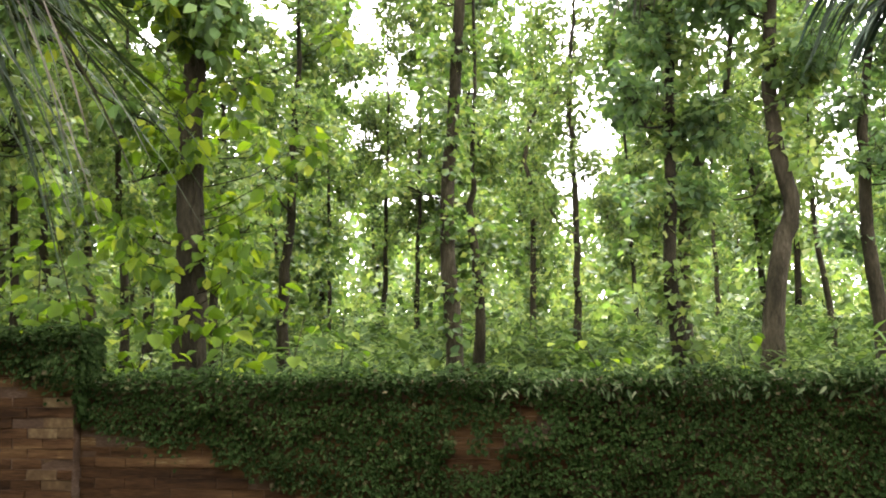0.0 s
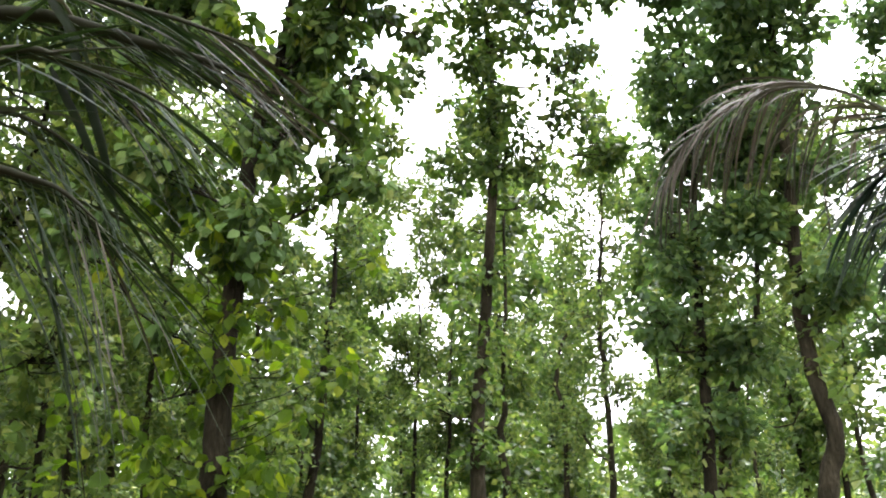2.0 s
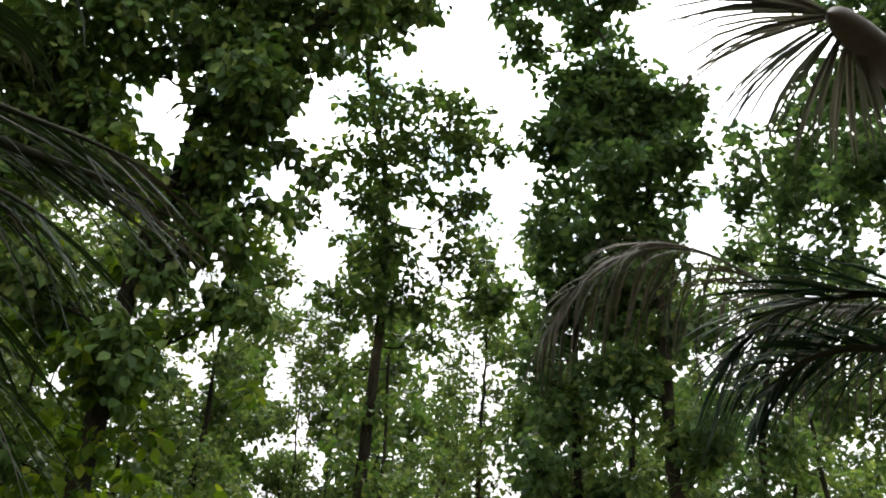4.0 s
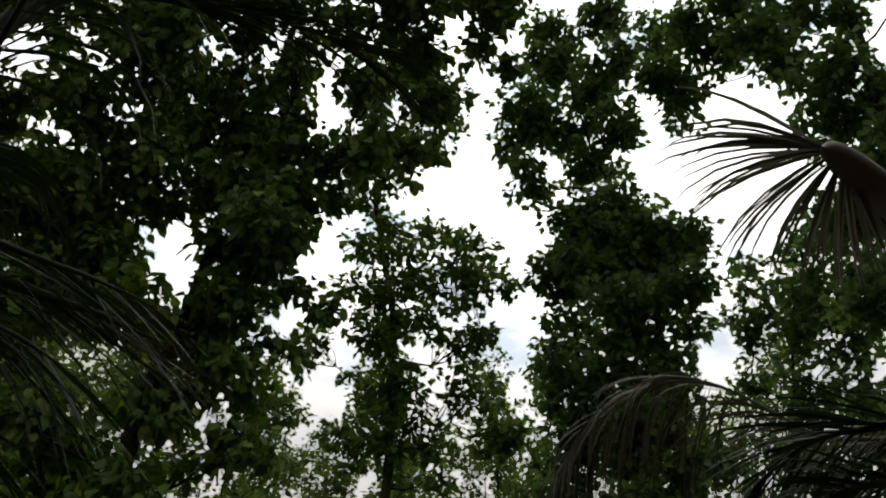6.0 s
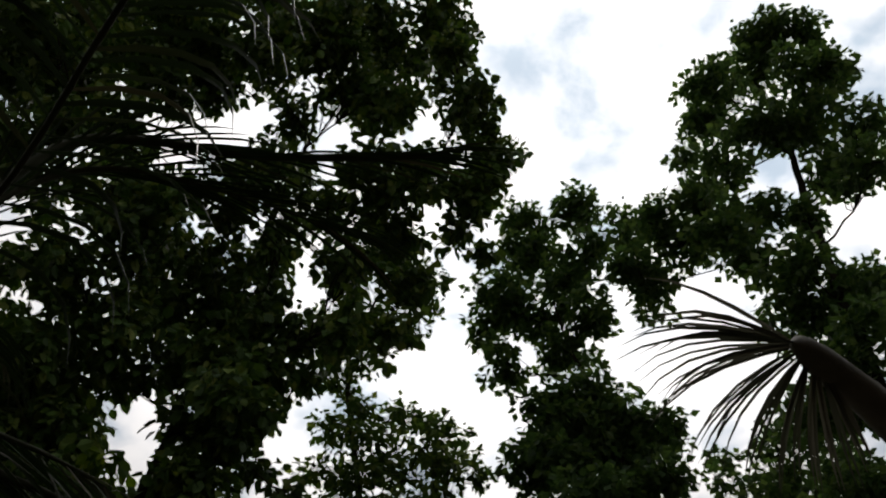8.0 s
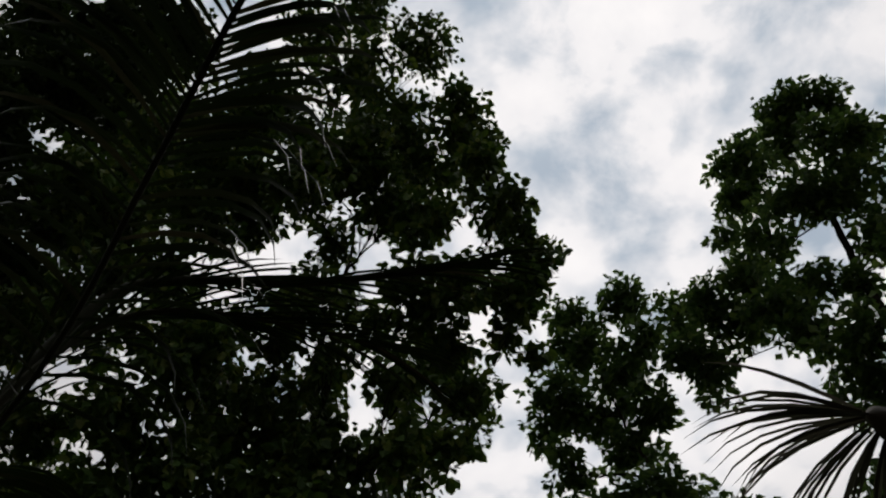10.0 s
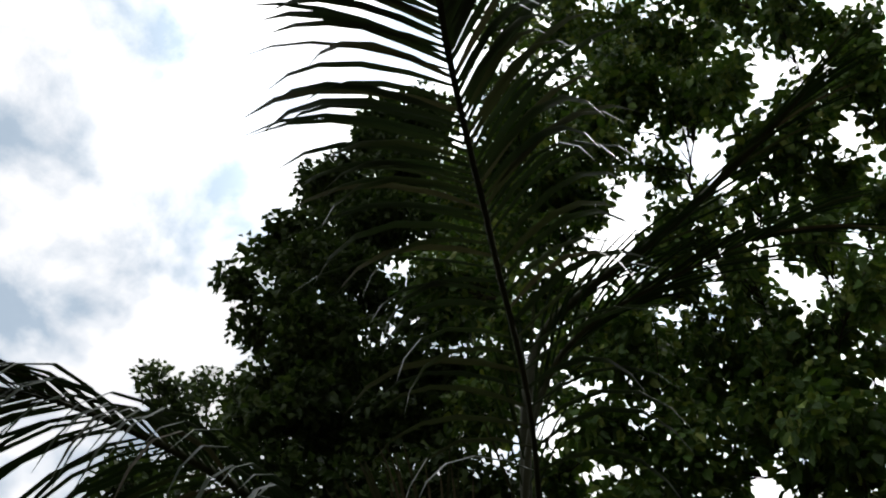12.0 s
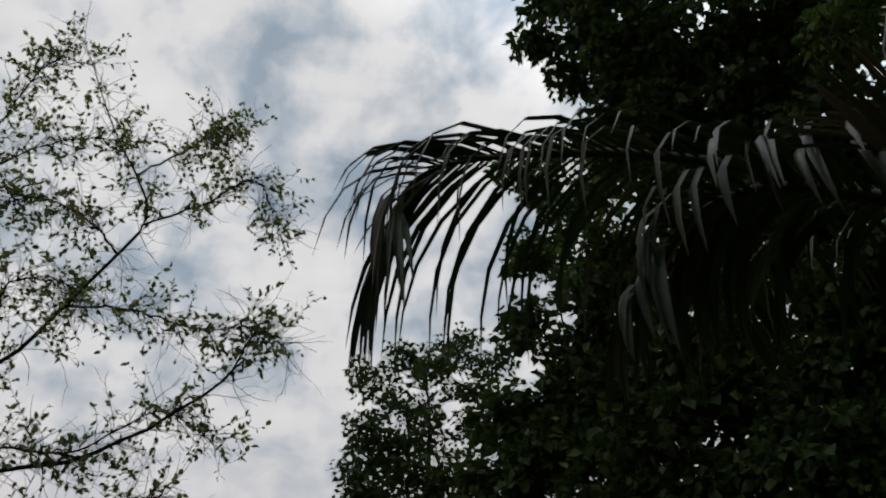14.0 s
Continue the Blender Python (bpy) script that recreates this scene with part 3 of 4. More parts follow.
MID_CROWN = [(0.7, 39.1, 1.6), (3.6, 38.8, 1.6), (7.1, 37.7, 1.8), (9.5, 36.9, 1), (-1.7, 37.8, 1.2), (1.4, 36.1, 2.3), (5.6, 35.4, 2), (8, 35.8, 1.5), (-0.9, 34.4, 1.5), (2.5, 32.7, 2.7), (-0.2, 31.8, 1.9), (7.5, 31.6, 1.7), (-2.4, 35.5, 0.8), (1.8, 28.9, 2.3), (-0.8, 28.7, 1.5), (8.4, 32.3, 1.1), (-4.6, 31.5, 1.2), (-5.7, 29.9, 1.2), (2.8, 25.9, 2.7), (-1.3, 25, 1.9), (7.4, 28.2, 1.7), (9.5, 25.9, 1.9), (10.8, 35.3, 0.6)]
planted(0.8, 12.5, [(0.7, -3), (0.4, 3), (0.3, 8), (0.9, 14), (1.3, 20.6), (1.7, 27.4), (1.3, 34.3), (-0.1, 38.5), (-0.9, 42.7), (1.2, 47)], 16.2, 0.27,
        [(5, 23, 12.6, 1.3)],
        "straight slender forest tree with a high open crown", more=crown(12.4, MID_CROWN) + crown(12.2, MID_TOP), leaf=LEAF_WOOD, leaf_size=0.15, tuft=(21, 0.21), per=6.0, trunk_tufts=(0.6, 8.5, 44, 0.4))
# leafy column on the right, and the tall crooked tree beside it
COLUMN = [(15.5, 35.4, 1.9), (16, 32.3, 2.6), (14.8, 29.8, 2.3), (16.5, 26.3, 3.1)]
# shoots in LEAF, paler than the crown: brightness painted by material
planted(15, 12.0, [(15.6, -3.2), (15.2, 2), (15.3, 9.3), (15.5, 18.3), (16, 26)], 10.5, 0.27,
        [(13.5, 20, 11.8, 2.2), (17.5, 20, 12, 2.4), (15, 24, 12, 2.2), (15.5, 8, 12, 1.4), (17.5, 12, 12, 2.2), (13.5, 13, 12.2, 1.6)],
        "slender forest tree wrapped in leafy side shoots", more=crown(11.9, COLUMN), leaf=LEAF_DEEP, leaf_size=0.145, tuft=(21, 0.21), per=7.0, trunk_tufts=(0.4, 6.5, 90, 0.5), lit_shoot_leaf=LEAF, fill=(3.0, 8.0, 9, 1.0, 0.45))
TALL = [(22.4, 52.4, 1.8), (16.7, 52.1, 1.6), (22.8, 49.6, 1.5), (16.3, 49.5, 2.2), (20, 48, 2.2), (13.6, 46.9, 2), (11.3, 45.1, 1.1), (22.2, 45.5, 1.9), (16.8, 45.6, 1.9), (13.2, 42, 1.2), (12.8, 43.5, 0.8), (18.9, 42.8, 1.5), (16.2, 38.7, 2.2), (20.7, 39.2, 2.9), (15, 36, 1.9), (18.2, 36.2, 2.5), (21.8, 36.2, 2.7), (24.8, 37.3, 1.7), (18.7, 37.8, 2.3), (21.7, 36.7, 2.2), (20, 32.7, 3.1), (23.5, 34.5, 1.9), (26.3, 36.9, 1.3), (26, 34.1, 1.6), (24.4, 31, 1.1), (19, 29.1, 3.1), (22.4, 29.4, 1.1), (20.5, 26, 2.3)]
# here too the shoots' extra light is in their leaf colour
planted(21, 11.2, [(21.3, -3.2), (21.3, -0.4), (22, 3.9), (22.6, 6.4), (21.8, 10.7), (21.6, 16), (21.9, 24), (22.1, 30), (22.2, 35), (21, 39.7), (19.5, 43), (18, 48)], 14.8, 0.3,
        [(19, 24, 11.2, 2), (24, 23, 11.2, 2), (24.5, 15, 11, 1.4)],
        "tall crooked forest tree with a full ragged crown", more=crown(11.1, TALL), leaf=LEAF_DEEP, leaf_size=0.155, tuft=(24, 0.21), per=10.0, trunk_tufts=(3.6, 8.0, 40, 0.7), lit_shoot_leaf=LEAF, fill=(5.0, 8.0, 5, 1.0, 0.45))
planted(17.5, 12.6, [(15.9, -2), (15.9, 2.6), (16.9, 9.2), (18.8, 12.7), (19.0, 15), (19.8, 22)], 8.5, 0.24, [(19, 24, 12.6, 2.2), (21, 20, 12.6, 1.8)],
        "leaning forest tree with a forked dark trunk", leaf=LEAF_DEEP, leaf_size=0.15, tuft=(15, 0.2), trunk_tufts=(3.5, 7.0, 30, 0.6))
OPEN = [(33.9, 34.7, 1.8), (36.7, 34.7, 2.1), (30.6, 32.5, 1.7), (33.5, 31.5, 2.1), (37.1, 31.7, 1.9), (29.2, 30.2, 1.5), (31.7, 29.4, 2), (34.7, 28.4, 1.7), (28, 27.5, 1.2), (31.4, 26.2, 1.9), (34.5, 25.6, 1.7), (31, 23.5, 1.5), (29.6, 34.6, 0.8), (27.5, 31.6, 0.8), (34.2, 22.6, 1.7), (31.6, 21.1, 1.7)]
planted(27.5, 14.0, [(27.4, -1), (26.9, 5), (26.8, 10.2), (27.1, 13.6), (27.7, 16.8), (31, 28)], 11.0, 0.26,
        [(28, 16, 14, 1.8), (29, 8, 14, 1.6), (25.5, 12, 14, 1.2), (32, 17, 14, 2), (36, 20, 14, 2)],
        "slender forest tree with a spreading crown", more=crown(13.6, OPEN), leaf=LEAF_DEEP, leaf_size=0.15, tuft=(20, 0.21), per=6.5, fill=(3, 6.5, 6, 0.9, 0.45))
RAGGED = [(48.4, 58.4, 1.5), (52, 57.2, 1.5), (40.9, 57.2, 1.7), (46, 56.8, 1.9), (50, 54.8, 2.2), (52.8, 54.5, 1.1), (38.5, 55.1, 1.7), (42.9, 53.4, 1.9), (47, 52.3, 2), (51.5, 50.4, 1.7), (35, 53.8, 0.8), (38.4, 52.3, 1.8), (34.1, 51.1, 1.9), (30.1, 50.4, 1.5), (26.9, 50.6, 1.3), (26.4, 48.3, 1.5), (31.6, 48.5, 2.1), (27.9, 46.5, 2.1), (35.6, 48.7, 1.9), (47.1, 48.6, 1.6), (50, 48.2, 1.5), (39.4, 48.5, 1.7), (42.7, 47, 1.3), (40.2, 44.7, 2.1), (43.2, 41.8, 2.1), (45.4, 41.8, 1.5), (37, 46.4, 1.7), (39.2, 41.6, 2.5), (42.7, 39, 2.1), (40.3, 36.5, 2.1)]
planted(42, 10.5, [(42, 5), (42, 30), (43, 45), (45, 52)], 17.0, 0.33, [(38, 36, 10.8, 3), (45, 36, 10.5, 3), (38, 31, 10.8, 3), (46, 30, 10.5, 3.5), (50, 36, 10.5, 3)],
        "tall forest tree with a ragged open crown", more=crown(10.4, RAGGED, 0.02), leaf=LEAF_DEEP, leaf_size=0.155, tuft=(24, 0.21), per=9.0)

# thinner trunks that stand further in
THIN_MIDDLE = [(-10.6, 17, [(-10.8, 0.3), (-10.3, 6.7), (-10.1, 12.4), (-9.8, 20)], 11.5, 0.27, [(-8, 24.5, 1.6), (-6, 27, 1.5), (-12.6, 18.6, 1.4), (-12.1, 21.2, 1.2)]), (2.4, 17, [(2.5, 1), (1.9, 7), (2.2, 12)], 11.5, 0.26),
               (-3.8, 27, [(-4, 1), (-3.8, 8), (-3.7, 14)], 14.5, 0.2, [(-3.7, 24.2, 1.6), (-1.9, 22.5, 1.6), (-5.1, 22.6, 1.6), (-5.1, 13.4, 1.4), (-5.3, 10.8, 1.3), (-4.8, 17, 1.4), (-3.5, 20.6, 1.3)]), (9.0, 20, [(9, 0), (9.1, 5.8), (8.8, 12.4), (9, 18), (9.4, 22)], 13.5, 0.22, [(10.8, 25.5, 1.3), (11.5, 22, 1.2)])]
THIN_FAR = [(6.2, 24, [(6.0, 1), (6.2, 7.4), (5.7, 10.5), (6.4, 13.4), (8.2, 15.6)], 13, 0.2, [(7.4, 24, 1.5), (9.4, 25.5, 1.6), (5.4, 25, 1.3), (10, 22, 1.4)]), (12.9, 25, [(12.9, 0), (12.5, 8)], 13, 0.22),
            (-19.3, 18, [(-19.3, 2), (-18.4, 12)], 12, 0.27), (-23, 18, [(-22.8, 2), (-23.2, 12)], 11, 0.25), (-7.7, 28, [(-7.7, 1), (-7.8, 13)], 14, 0.19, [(-7, 23, 1.5), (-8.5, 21, 1.5)])]
THIN_SIDES = [(-1.9, 26, [(-1.8, 1), (-1.6, 10)], 13, 0.22), (18, 26, [(18, 0), (17.9, 8)], 13, 0.22), (24.6, 20, [(24.7, -1), (24, 5), (23.8, 12)], 12, 0.2),
              (-25.3, 17, [(-25.3, 2), (-25.6, 10)], 10, 0.24), (-13.4, 30, [(-13.4, 1), (-13.3, 9)], 14, 0.2), (31, 19, [(31, 2), (30.5, 14)], 13, 0.24), (35, 15, [(35, 2), (35, 18)], 12, 0.25)]
THIN_EDGE = [(-29, 16, [(-29, 2), (-28.5, 14)], 13, 0.26), (-34, 13, [(-34, 3), (-34, 18)], 12, 0.26), (-42, 14, [(-42, 3), (-42, 18)], 13, 0.26), (-60, 14, [(-60, 3), (-61, 18)], 10.5, 0.26),
             (-15, 14.5, [(-15.2, 2), (-14.6, 9), (-14.8, 16)], 10, 0.17), (-21, 15, [(-20.8, 2), (-21.3, 9), (-20.9, 16)], 10, 0.18), (-27, 14, [(-27, 2), (-27.4, 14)], 10, 0.18)]


def thin_tree(az, d, bends, top, girth, more=()):
    lobes = [(a, e, d, r) for a, e, r in more]
    for i in range(11):
        h = top * (0.34 + 0.64 * i / 10)
        side = rng.normal() * 2.2 * 15 / d
        last = np.interp(math.degrees(math.atan2(h - EYE.z, d)), [b[1] for b in bends], [b[0] for b in bends])
        lobes.append((last + side, math.degrees(math.atan2(h - EYE.z, d)), d + rng.normal() * 0.7, math.degrees(math.atan(rng.uniform(0.55, 1.0) / math.hypot(d, h)))))
    return planted(az, d, bends, top, girth, lobes, "thin crooked forest tree with leafy shoots along the trunk", leaf_size=0.15, tuft=(22, 0.27), per=3.4, trunk_tufts=(1.0, top * 0.6, 26, 0.7), sides=8, twigs=8)


for row in THIN_MIDDLE + THIN_FAR + THIN_SIDES + THIN_EDGE:
    thin_tree(*row)


def big_leaf():
    """A broad heart-shaped leaf, folded along its middle and curling at the tip."""
    u = np.array([0.0, 0.1, 0.3, 0.55, 0.8, 1.0])
    w = np.array([0.06, 0.34, 0.45, 0.41, 0.24, 0.0]) * rng.uniform(0.85, 1.1)
    drop = -0.22 * u ** 2
    verts = np.vstack([np.stack([u - 0.08 * (u == 0), w, drop + 0.25 * w], 1), np.stack([u, 0 * u, drop], 1), np.stack([u - 0.08 * (u == 0), -w, drop + 0.25 * w], 1)])
    q = np.arange(5)
    return verts, np.vstack([np.stack([q, q + 6, q + 7, q + 1], 1), np.stack([q + 6, q + 12, q + 13, q + 7], 1)])


BIG_LEAVES = [mesh_of("leaf", *big_leaf(), YOUNG_AND_LIT, True) for _ in range(6)]


def sapling(az, d, height, count, size):
    """A young tree behind the wall: a thin stem, a few side shoots and single large leaves."""
    foot = spot(az, 0, d)
    reseed(foot.x, foot.y)
    plant = thing("sapling", (foot.x, foot.y, 0), "young tree with large yellow-green leaves behind the wall", "young tree", "saplings")
    stem = smooth_path([(0, 0, -0.1), rng.normal(size=3) * 0.08 + np.array([0, 0, height * 0.5]), rng.normal(size=3) * 0.15 + np.array([0, 0, height])], 12)
    part("stem", mesh_of("stem", *tube(stem, np.linspace(0.013, 0.004, 12), 7, 0.03), BARK, True), plant)
    for _ in range(int(1.35 * count)):
        at = stem[rng.integers(3, 12)]
        b, reach = rng.uniform(0, 6.28), rng.uniform(0.06, 0.5)
        place = at + np.array([0.9 * reach * math.cos(b), reach * math.sin(b), rng.uniform(-0.1, 0.15)])
        leaf = part("leaf", BIG_LEAVES[int(rng.integers(6))], plant)
        leaf.matrix_basis = pose(*place, rng.normal() * 22, rng.uniform(-8, 48), math.degrees(b)) @ Matrix.Scale(size * rng.uniform(0.65, 1.25), 4)


for row in ((-20.5, 7.6, 1.9, 46, 0.14), (-18.8, 7.4, 1.75, 40, 0.14), (-14.6, 7.5, 1.75, 44, 0.15), (-12.8, 7.9, 2.0, 46, 0.14), (-10.6, 8.4, 1.8, 36, 0.13), (-22.5, 8.2, 2.4, 50, 0.15), (-16.6, 7.2, 1.6, 28, 0.13), (-26, 8.0, 2.6, 50, 0.15), (-24, 9.4, 3.2, 50, 0.15), (12, 8.6, 1.55, 22, 0.1), (20, 8.4, 1.5, 20, 0.1), (-7.5, 9.4, 1.9, 26, 0.12)):
    sapling(*row)


# the wood behind: a few kinds, planted many times
def wood_tree(height, girth, seed_place):
    x, y = seed_place
    path = [(x, y, -0.2)] + [(x + rng.normal() * 0.3, y + rng.normal() * 0.3, height * k) for k in (0.25, 0.5, 0.75, 1.0)]
    lobes = []
    for i in range(11):
        h = height * (0.3 + 0.7 * i / 10)
        a = rng.uniform(0, 6.28)
        reach = rng.uniform(0.3, 1.5)
        lobes.append(((x + reach * math.cos(a), y + reach * math.sin(a), h), rng.uniform(0.7, 1.25)))
    return make_tree((x, y, 0), path, girth, lobes, "slender tree of the wood behind, leafy from its foot", leaf=LEAF_WOOD, leaf_size=0.27, tuft=(26, 0.5), per=2.0, trunk_tufts=(0.5, height * 0.5, 30, 1.1), sides=7, twigs=4)


KINDS = [wood_tree(h, g, p) for h, g, p in ((15, 0.24, (-11, 30)), (13, 0.2, (3.5, 33)), (17, 0.28, (13, 31)), (11, 0.17, (-9.5, 40)), (14, 0.22, (21, 34)))]
spread = random.Random(5)
for i in range(105):
    d = 25 + 58 * spread.random() ** 0.8
    az = spread.uniform(-48, 44)
    if (d < 80 and (7.3 < az < 11.5 or 22 < az < 27)) or (d < 66 and -7.5 < az < -4.2) or (d < 46 and -4.2 < az < -1.5):
        continue
    p = spot(az, 0, d)
    copy_thing(KINDS[i % 5], Matrix.Translation((p.x, p.y, 0)) @ Matrix.Rotation(spread.uniform(0, 6.28), 4, "Z") @ Matrix.Scale(spread.uniform(0.8, 1.25), 4))

# small tree far left, darkened by the same shaded leaf colour
planted(-80, 20.0, [(-79, 5), (-79, 20), (-78.5, 30)], 15.5, 0.3,
        [(-82.5, 33.4, 20, 1.9), (-79.5, 34.4, 20, 1.9), (-76, 34.8, 20, 1.9), (-73, 34, 20, 1.8), (-82.5, 29.5, 20, 2.2), (-79, 30, 20, 2), (-75, 30, 20, 1.7), (-84, 25, 20, 2.4), (-80, 25.5, 20, 2.6), (-75.5, 26, 20, 2.6), (-71, 28, 20, 3), (-82, 20, 20, 4), (-75, 20, 20, 4)],
        "leafy tree with pale green top beyond the garden", leaf=LEAF_SHADED, leaf_size=0.17, tuft=(14, 0.24), per=6.0, fill=(5, 15, 30, 1.9, 0.65))


# ---- palms ----
def leaflet(start, way, length, width, droop, name_parent, stiff=0.35, skin=PALM, roll=0.0):
    """One folded leaflet that bends under its weight."""
    n = 6
    way = np.array(way) / np.linalg.norm(way)
    p, pts = np.array(start), [np.array(start)]
    step = length / (n - 1)
    for i in range(n - 1):
        way = way + np.array([0, 0, -droop * (i + stiff) / n])
        way /= np.linalg.norm(way)
        p = p + way * step
        pts.append(p)
    pts = np.array(pts)
    tan = np.gradient(pts, axis=0)
    side = np.cross(tan, [0.02, 0.03, 1.0])
    side /= np.linalg.norm(side, axis=1)[:, None] + 1e-9
    up = np.cross(side, tan)
    up /= np.linalg.norm(up, axis=1)[:, None] + 1e-9
    side, up = side * math.cos(roll) + up * math.sin(roll), up * math.cos(roll) - side * math.sin(roll)
    w = width * 0.5 * np.array([0.45, 0.9, 1.0, 0.85, 0.55, 0.05])
    verts = np.vstack([pts + side * w[:, None] - up * w[:, None] * 0.45, pts, pts - side * w[:, None] - up * w[:, None] * 0.45])
    q = np.arange(n - 1)
    faces = np.vstack([np.stack([q, q + 1, q + 1 + n, q + n], 1), np.stack([q + n, q + n + 1, q + 1 + 2 * n, q + 2 * n], 1)])
    part("leaflet", mesh_of("leaflet", verts, faces, skin, True), name_parent)


def frond(palm, path, pairs, length, droop, stalk=0.035, bare=0.12, width=0.036, lift=0.25, ahead=0.6, skin=PALM, wide=1.0, hang=0.0, taper=0.85, bunch=(0.5, 0.5), stray=0.07, tip=None, twist=0.0, split=0.0):
    """A palm frond: its stalk and leaflets in pairs along it, all parts of one frond. tip is the skin of the withered leaflets of its end."""
    base = np.array(palm.location)
    reseed(*(np.array(path[1]) + np.array(path[-1])))
    pts = smooth_path([np.array(p) - base for p in path], 30)
    body = part("frond", mesh_of("frond", *tube(pts, stalk * (1 - taper * np.linspace(0, 1, 30) ** 1.5), 8, 0.02), RACHIS, True), palm)
    tan = np.gradient(pts, axis=0)
    for i in range(pairs):
        u = bare + (0.995 - bare) * i / (pairs - 1)
        k = u * 29
        j = min(28, int(k))
        at = pts[j] + (pts[j + 1] - pts[j]) * (k - j)
        t = tan[j] / np.linalg.norm(tan[j])
        side = np.cross(t, [0, 0, 1.0])
        if np.linalg.norm(side) < 0.15:
            side = np.cross(t, [0.6, 0.8, 0.0])
        side /= np.linalg.norm(side)
        up = np.cross(side, t)
        reach = length * (0.62 + 0.38 * math.sin(math.pi * min(1.0, 0.15 + 0.8 * u))) * (1.0 if u < 0.9 else 1.0 - 1.6 * (u - 0.9))
        for sgn in (1, -1):
            if rng.random() > 0.96:
                continue
            way = t * (ahead + bunch[0 if sgn > 0 else 1] * u) + side * sgn * wide + up * lift + np.array([0, 0, -hang - split * sgn]) + rng.normal(size=3) * stray
            withered = tip and rng.random() < 2.2 * (u - 0.62)
            leaflet(at, way, reach * rng.uniform(0.8, 1.1), width * rng.uniform(0.8, 1.15), droop * rng.uniform(0.5, 1.3), body, 0.35, tip if withered else skin, twist * rng.normal())
    return body


def fan_frond(palm, path, count, length):
    """A frond that arches towards the eye: its broad pale stalk, and the leaflets of its end spreading like a fan."""
    base = np.array(palm.location)
    reseed(*(np.array(path[1]) + np.array(path[-1])))
    pts = smooth_path([np.array(p) - base for p in path], 30)
    body = part("frond", mesh_of("frond", *tube(pts, 0.054 * (1 - 0.94 * np.linspace(0, 1, 30) ** 4), 10, 0.02), STALK_GREY, True), palm)
    way = np.array(path[-1] - EYE)
    right = np.cross(way / np.linalg.norm(way), [0, 0, 1.0])
    right /= np.linalg.norm(right)
    up = np.cross(right, way / np.linalg.norm(way))
    for i in range(count):
        u = i / (count - 1)
        a = radians(128 + 150 * u + rng.normal() * 2.5)
        at = pts[28 - int(9 * u)]
        out = math.cos(a) * right + math.sin(a) * up + np.array([0, 0, 0.22 * u]) + rng.normal(size=3) * 0.05
        reach = length * (0.72 + 0.4 * math.sin(math.pi * min(1.0, 0.25 + 0.75 * u))) * rng.uniform(0.85, 1.08)
        leaflet(at, out, reach, 0.0125 * rng.uniform(0.7, 1.2), rng.uniform(0.4, 0.8), body, 0.1, PALM_GREY)
    return body


def palm_tree(az, d, crown_z, label):
    foot = spot(az, 0, d)
    palm = thing("coconut_palm", (foot.x, foot.y, 0), label, "palm tree", "garden palms")
    n = 22
    path = smooth_path([(0.25, 0.1, -0.1), (0.1, 0.0, crown_z * 0.4), (0, 0, crown_z)], n)
    rad = 0.13 + 0.02 * (np.arange(n) % 2) + 0.08 * np.exp(-np.arange(n) / 2.0)
    part("trunk", mesh_of("trunk", *tube(path, rad, 14, 0.02), PALM_BARK, True), palm)
    return palm


palm = palm_tree(-38, 2.4, 2.7, "young coconut palm with long drooping green fronds")
heart = spot(-38, 20, 2.4)
frond(palm, [heart, spot(-34.4, 43, 1.75), spot(-35, 57, 1.2), spot(-36, 64, 0.93), spot(-37.5, 71, 0.66), spot(-38.2, 76, 0.48), spot(-40, 84, 0.22)], 64, 0.6, 1.5, 0.0085, 0.16, 0.02, lift=0.25, ahead=0.3, taper=0.0, bunch=(0.5, 1.5), skin=PALM_GLOSS, twist=0.25)
arched = frond(palm, [heart, spot(-47, 33.5, 2.3), spot(-55, 38.8, 2.2), spot(-63, 41.9, 2.13), spot(-70, 43.2, 2.1), spot(-75.5, 43.6, 2.1), spot(-80, 43.3, 2.1), spot(-83.3, 41.9, 2.1), spot(-85, 39.3, 2.08)], 54, 0.8, 1.9, 0.02, 0.15, 0.021, lift=-0.1, ahead=1.0)
for start, end in (((-74, 43.5, 2.1), (-89.8, 42.3, 2.0)), ((-77, 43.6, 2.1), (-90.5, 40.4, 2.0)), ((-79, 43.4, 2.1), (-89.3, 37.6, 2.0)), ((-80.5, 43.1, 2.1), (-88.5, 35.2, 2.0))):
    way = spot(*end) - spot(*start)
    leaflet(np.array(spot(*start) - palm.location), np.array(way) + np.array([0, 0, 0.12]), way.length, 0.022, 0.5, arched, 0.35, PALM, 0.6)
frond(palm, [heart, spot(-37, 30.5, 2.35), spot(-33.1, 32.8, 2.3), spot(-30.4, 33.2, 2.25), spot(-25.8, 33, 2.2), spot(-21.5, 32.7, 2.15), spot(-17.3, 31.9, 2.1)], 24, 0.5, 0.12, 0.018, 0.1, 0.011, ahead=1.3, lift=0.05, wide=0.4, hang=0.6, skin=PALM_DRY, stray=0.17, twist=0.45, split=0.3, tip=PALM_BROWN)
low_frond = frond(palm, [heart, spot(-36.5, 28.6, 2.35), spot(-32.6, 30.9, 2.3), spot(-27.4, 31.1, 2.25), spot(-24.1, 30.9, 2.2), spot(-20.2, 30.6, 2.15), spot(-16.2, 29.8, 2.1)], 26, 0.52, 0.12, 0.027, 0.1, 0.011, ahead=1.2, lift=0.05, wide=0.4, hang=0.65, skin=PALM_DRY, stray=0.17, twist=0.45, split=0.3, tip=PALM_BROWN)
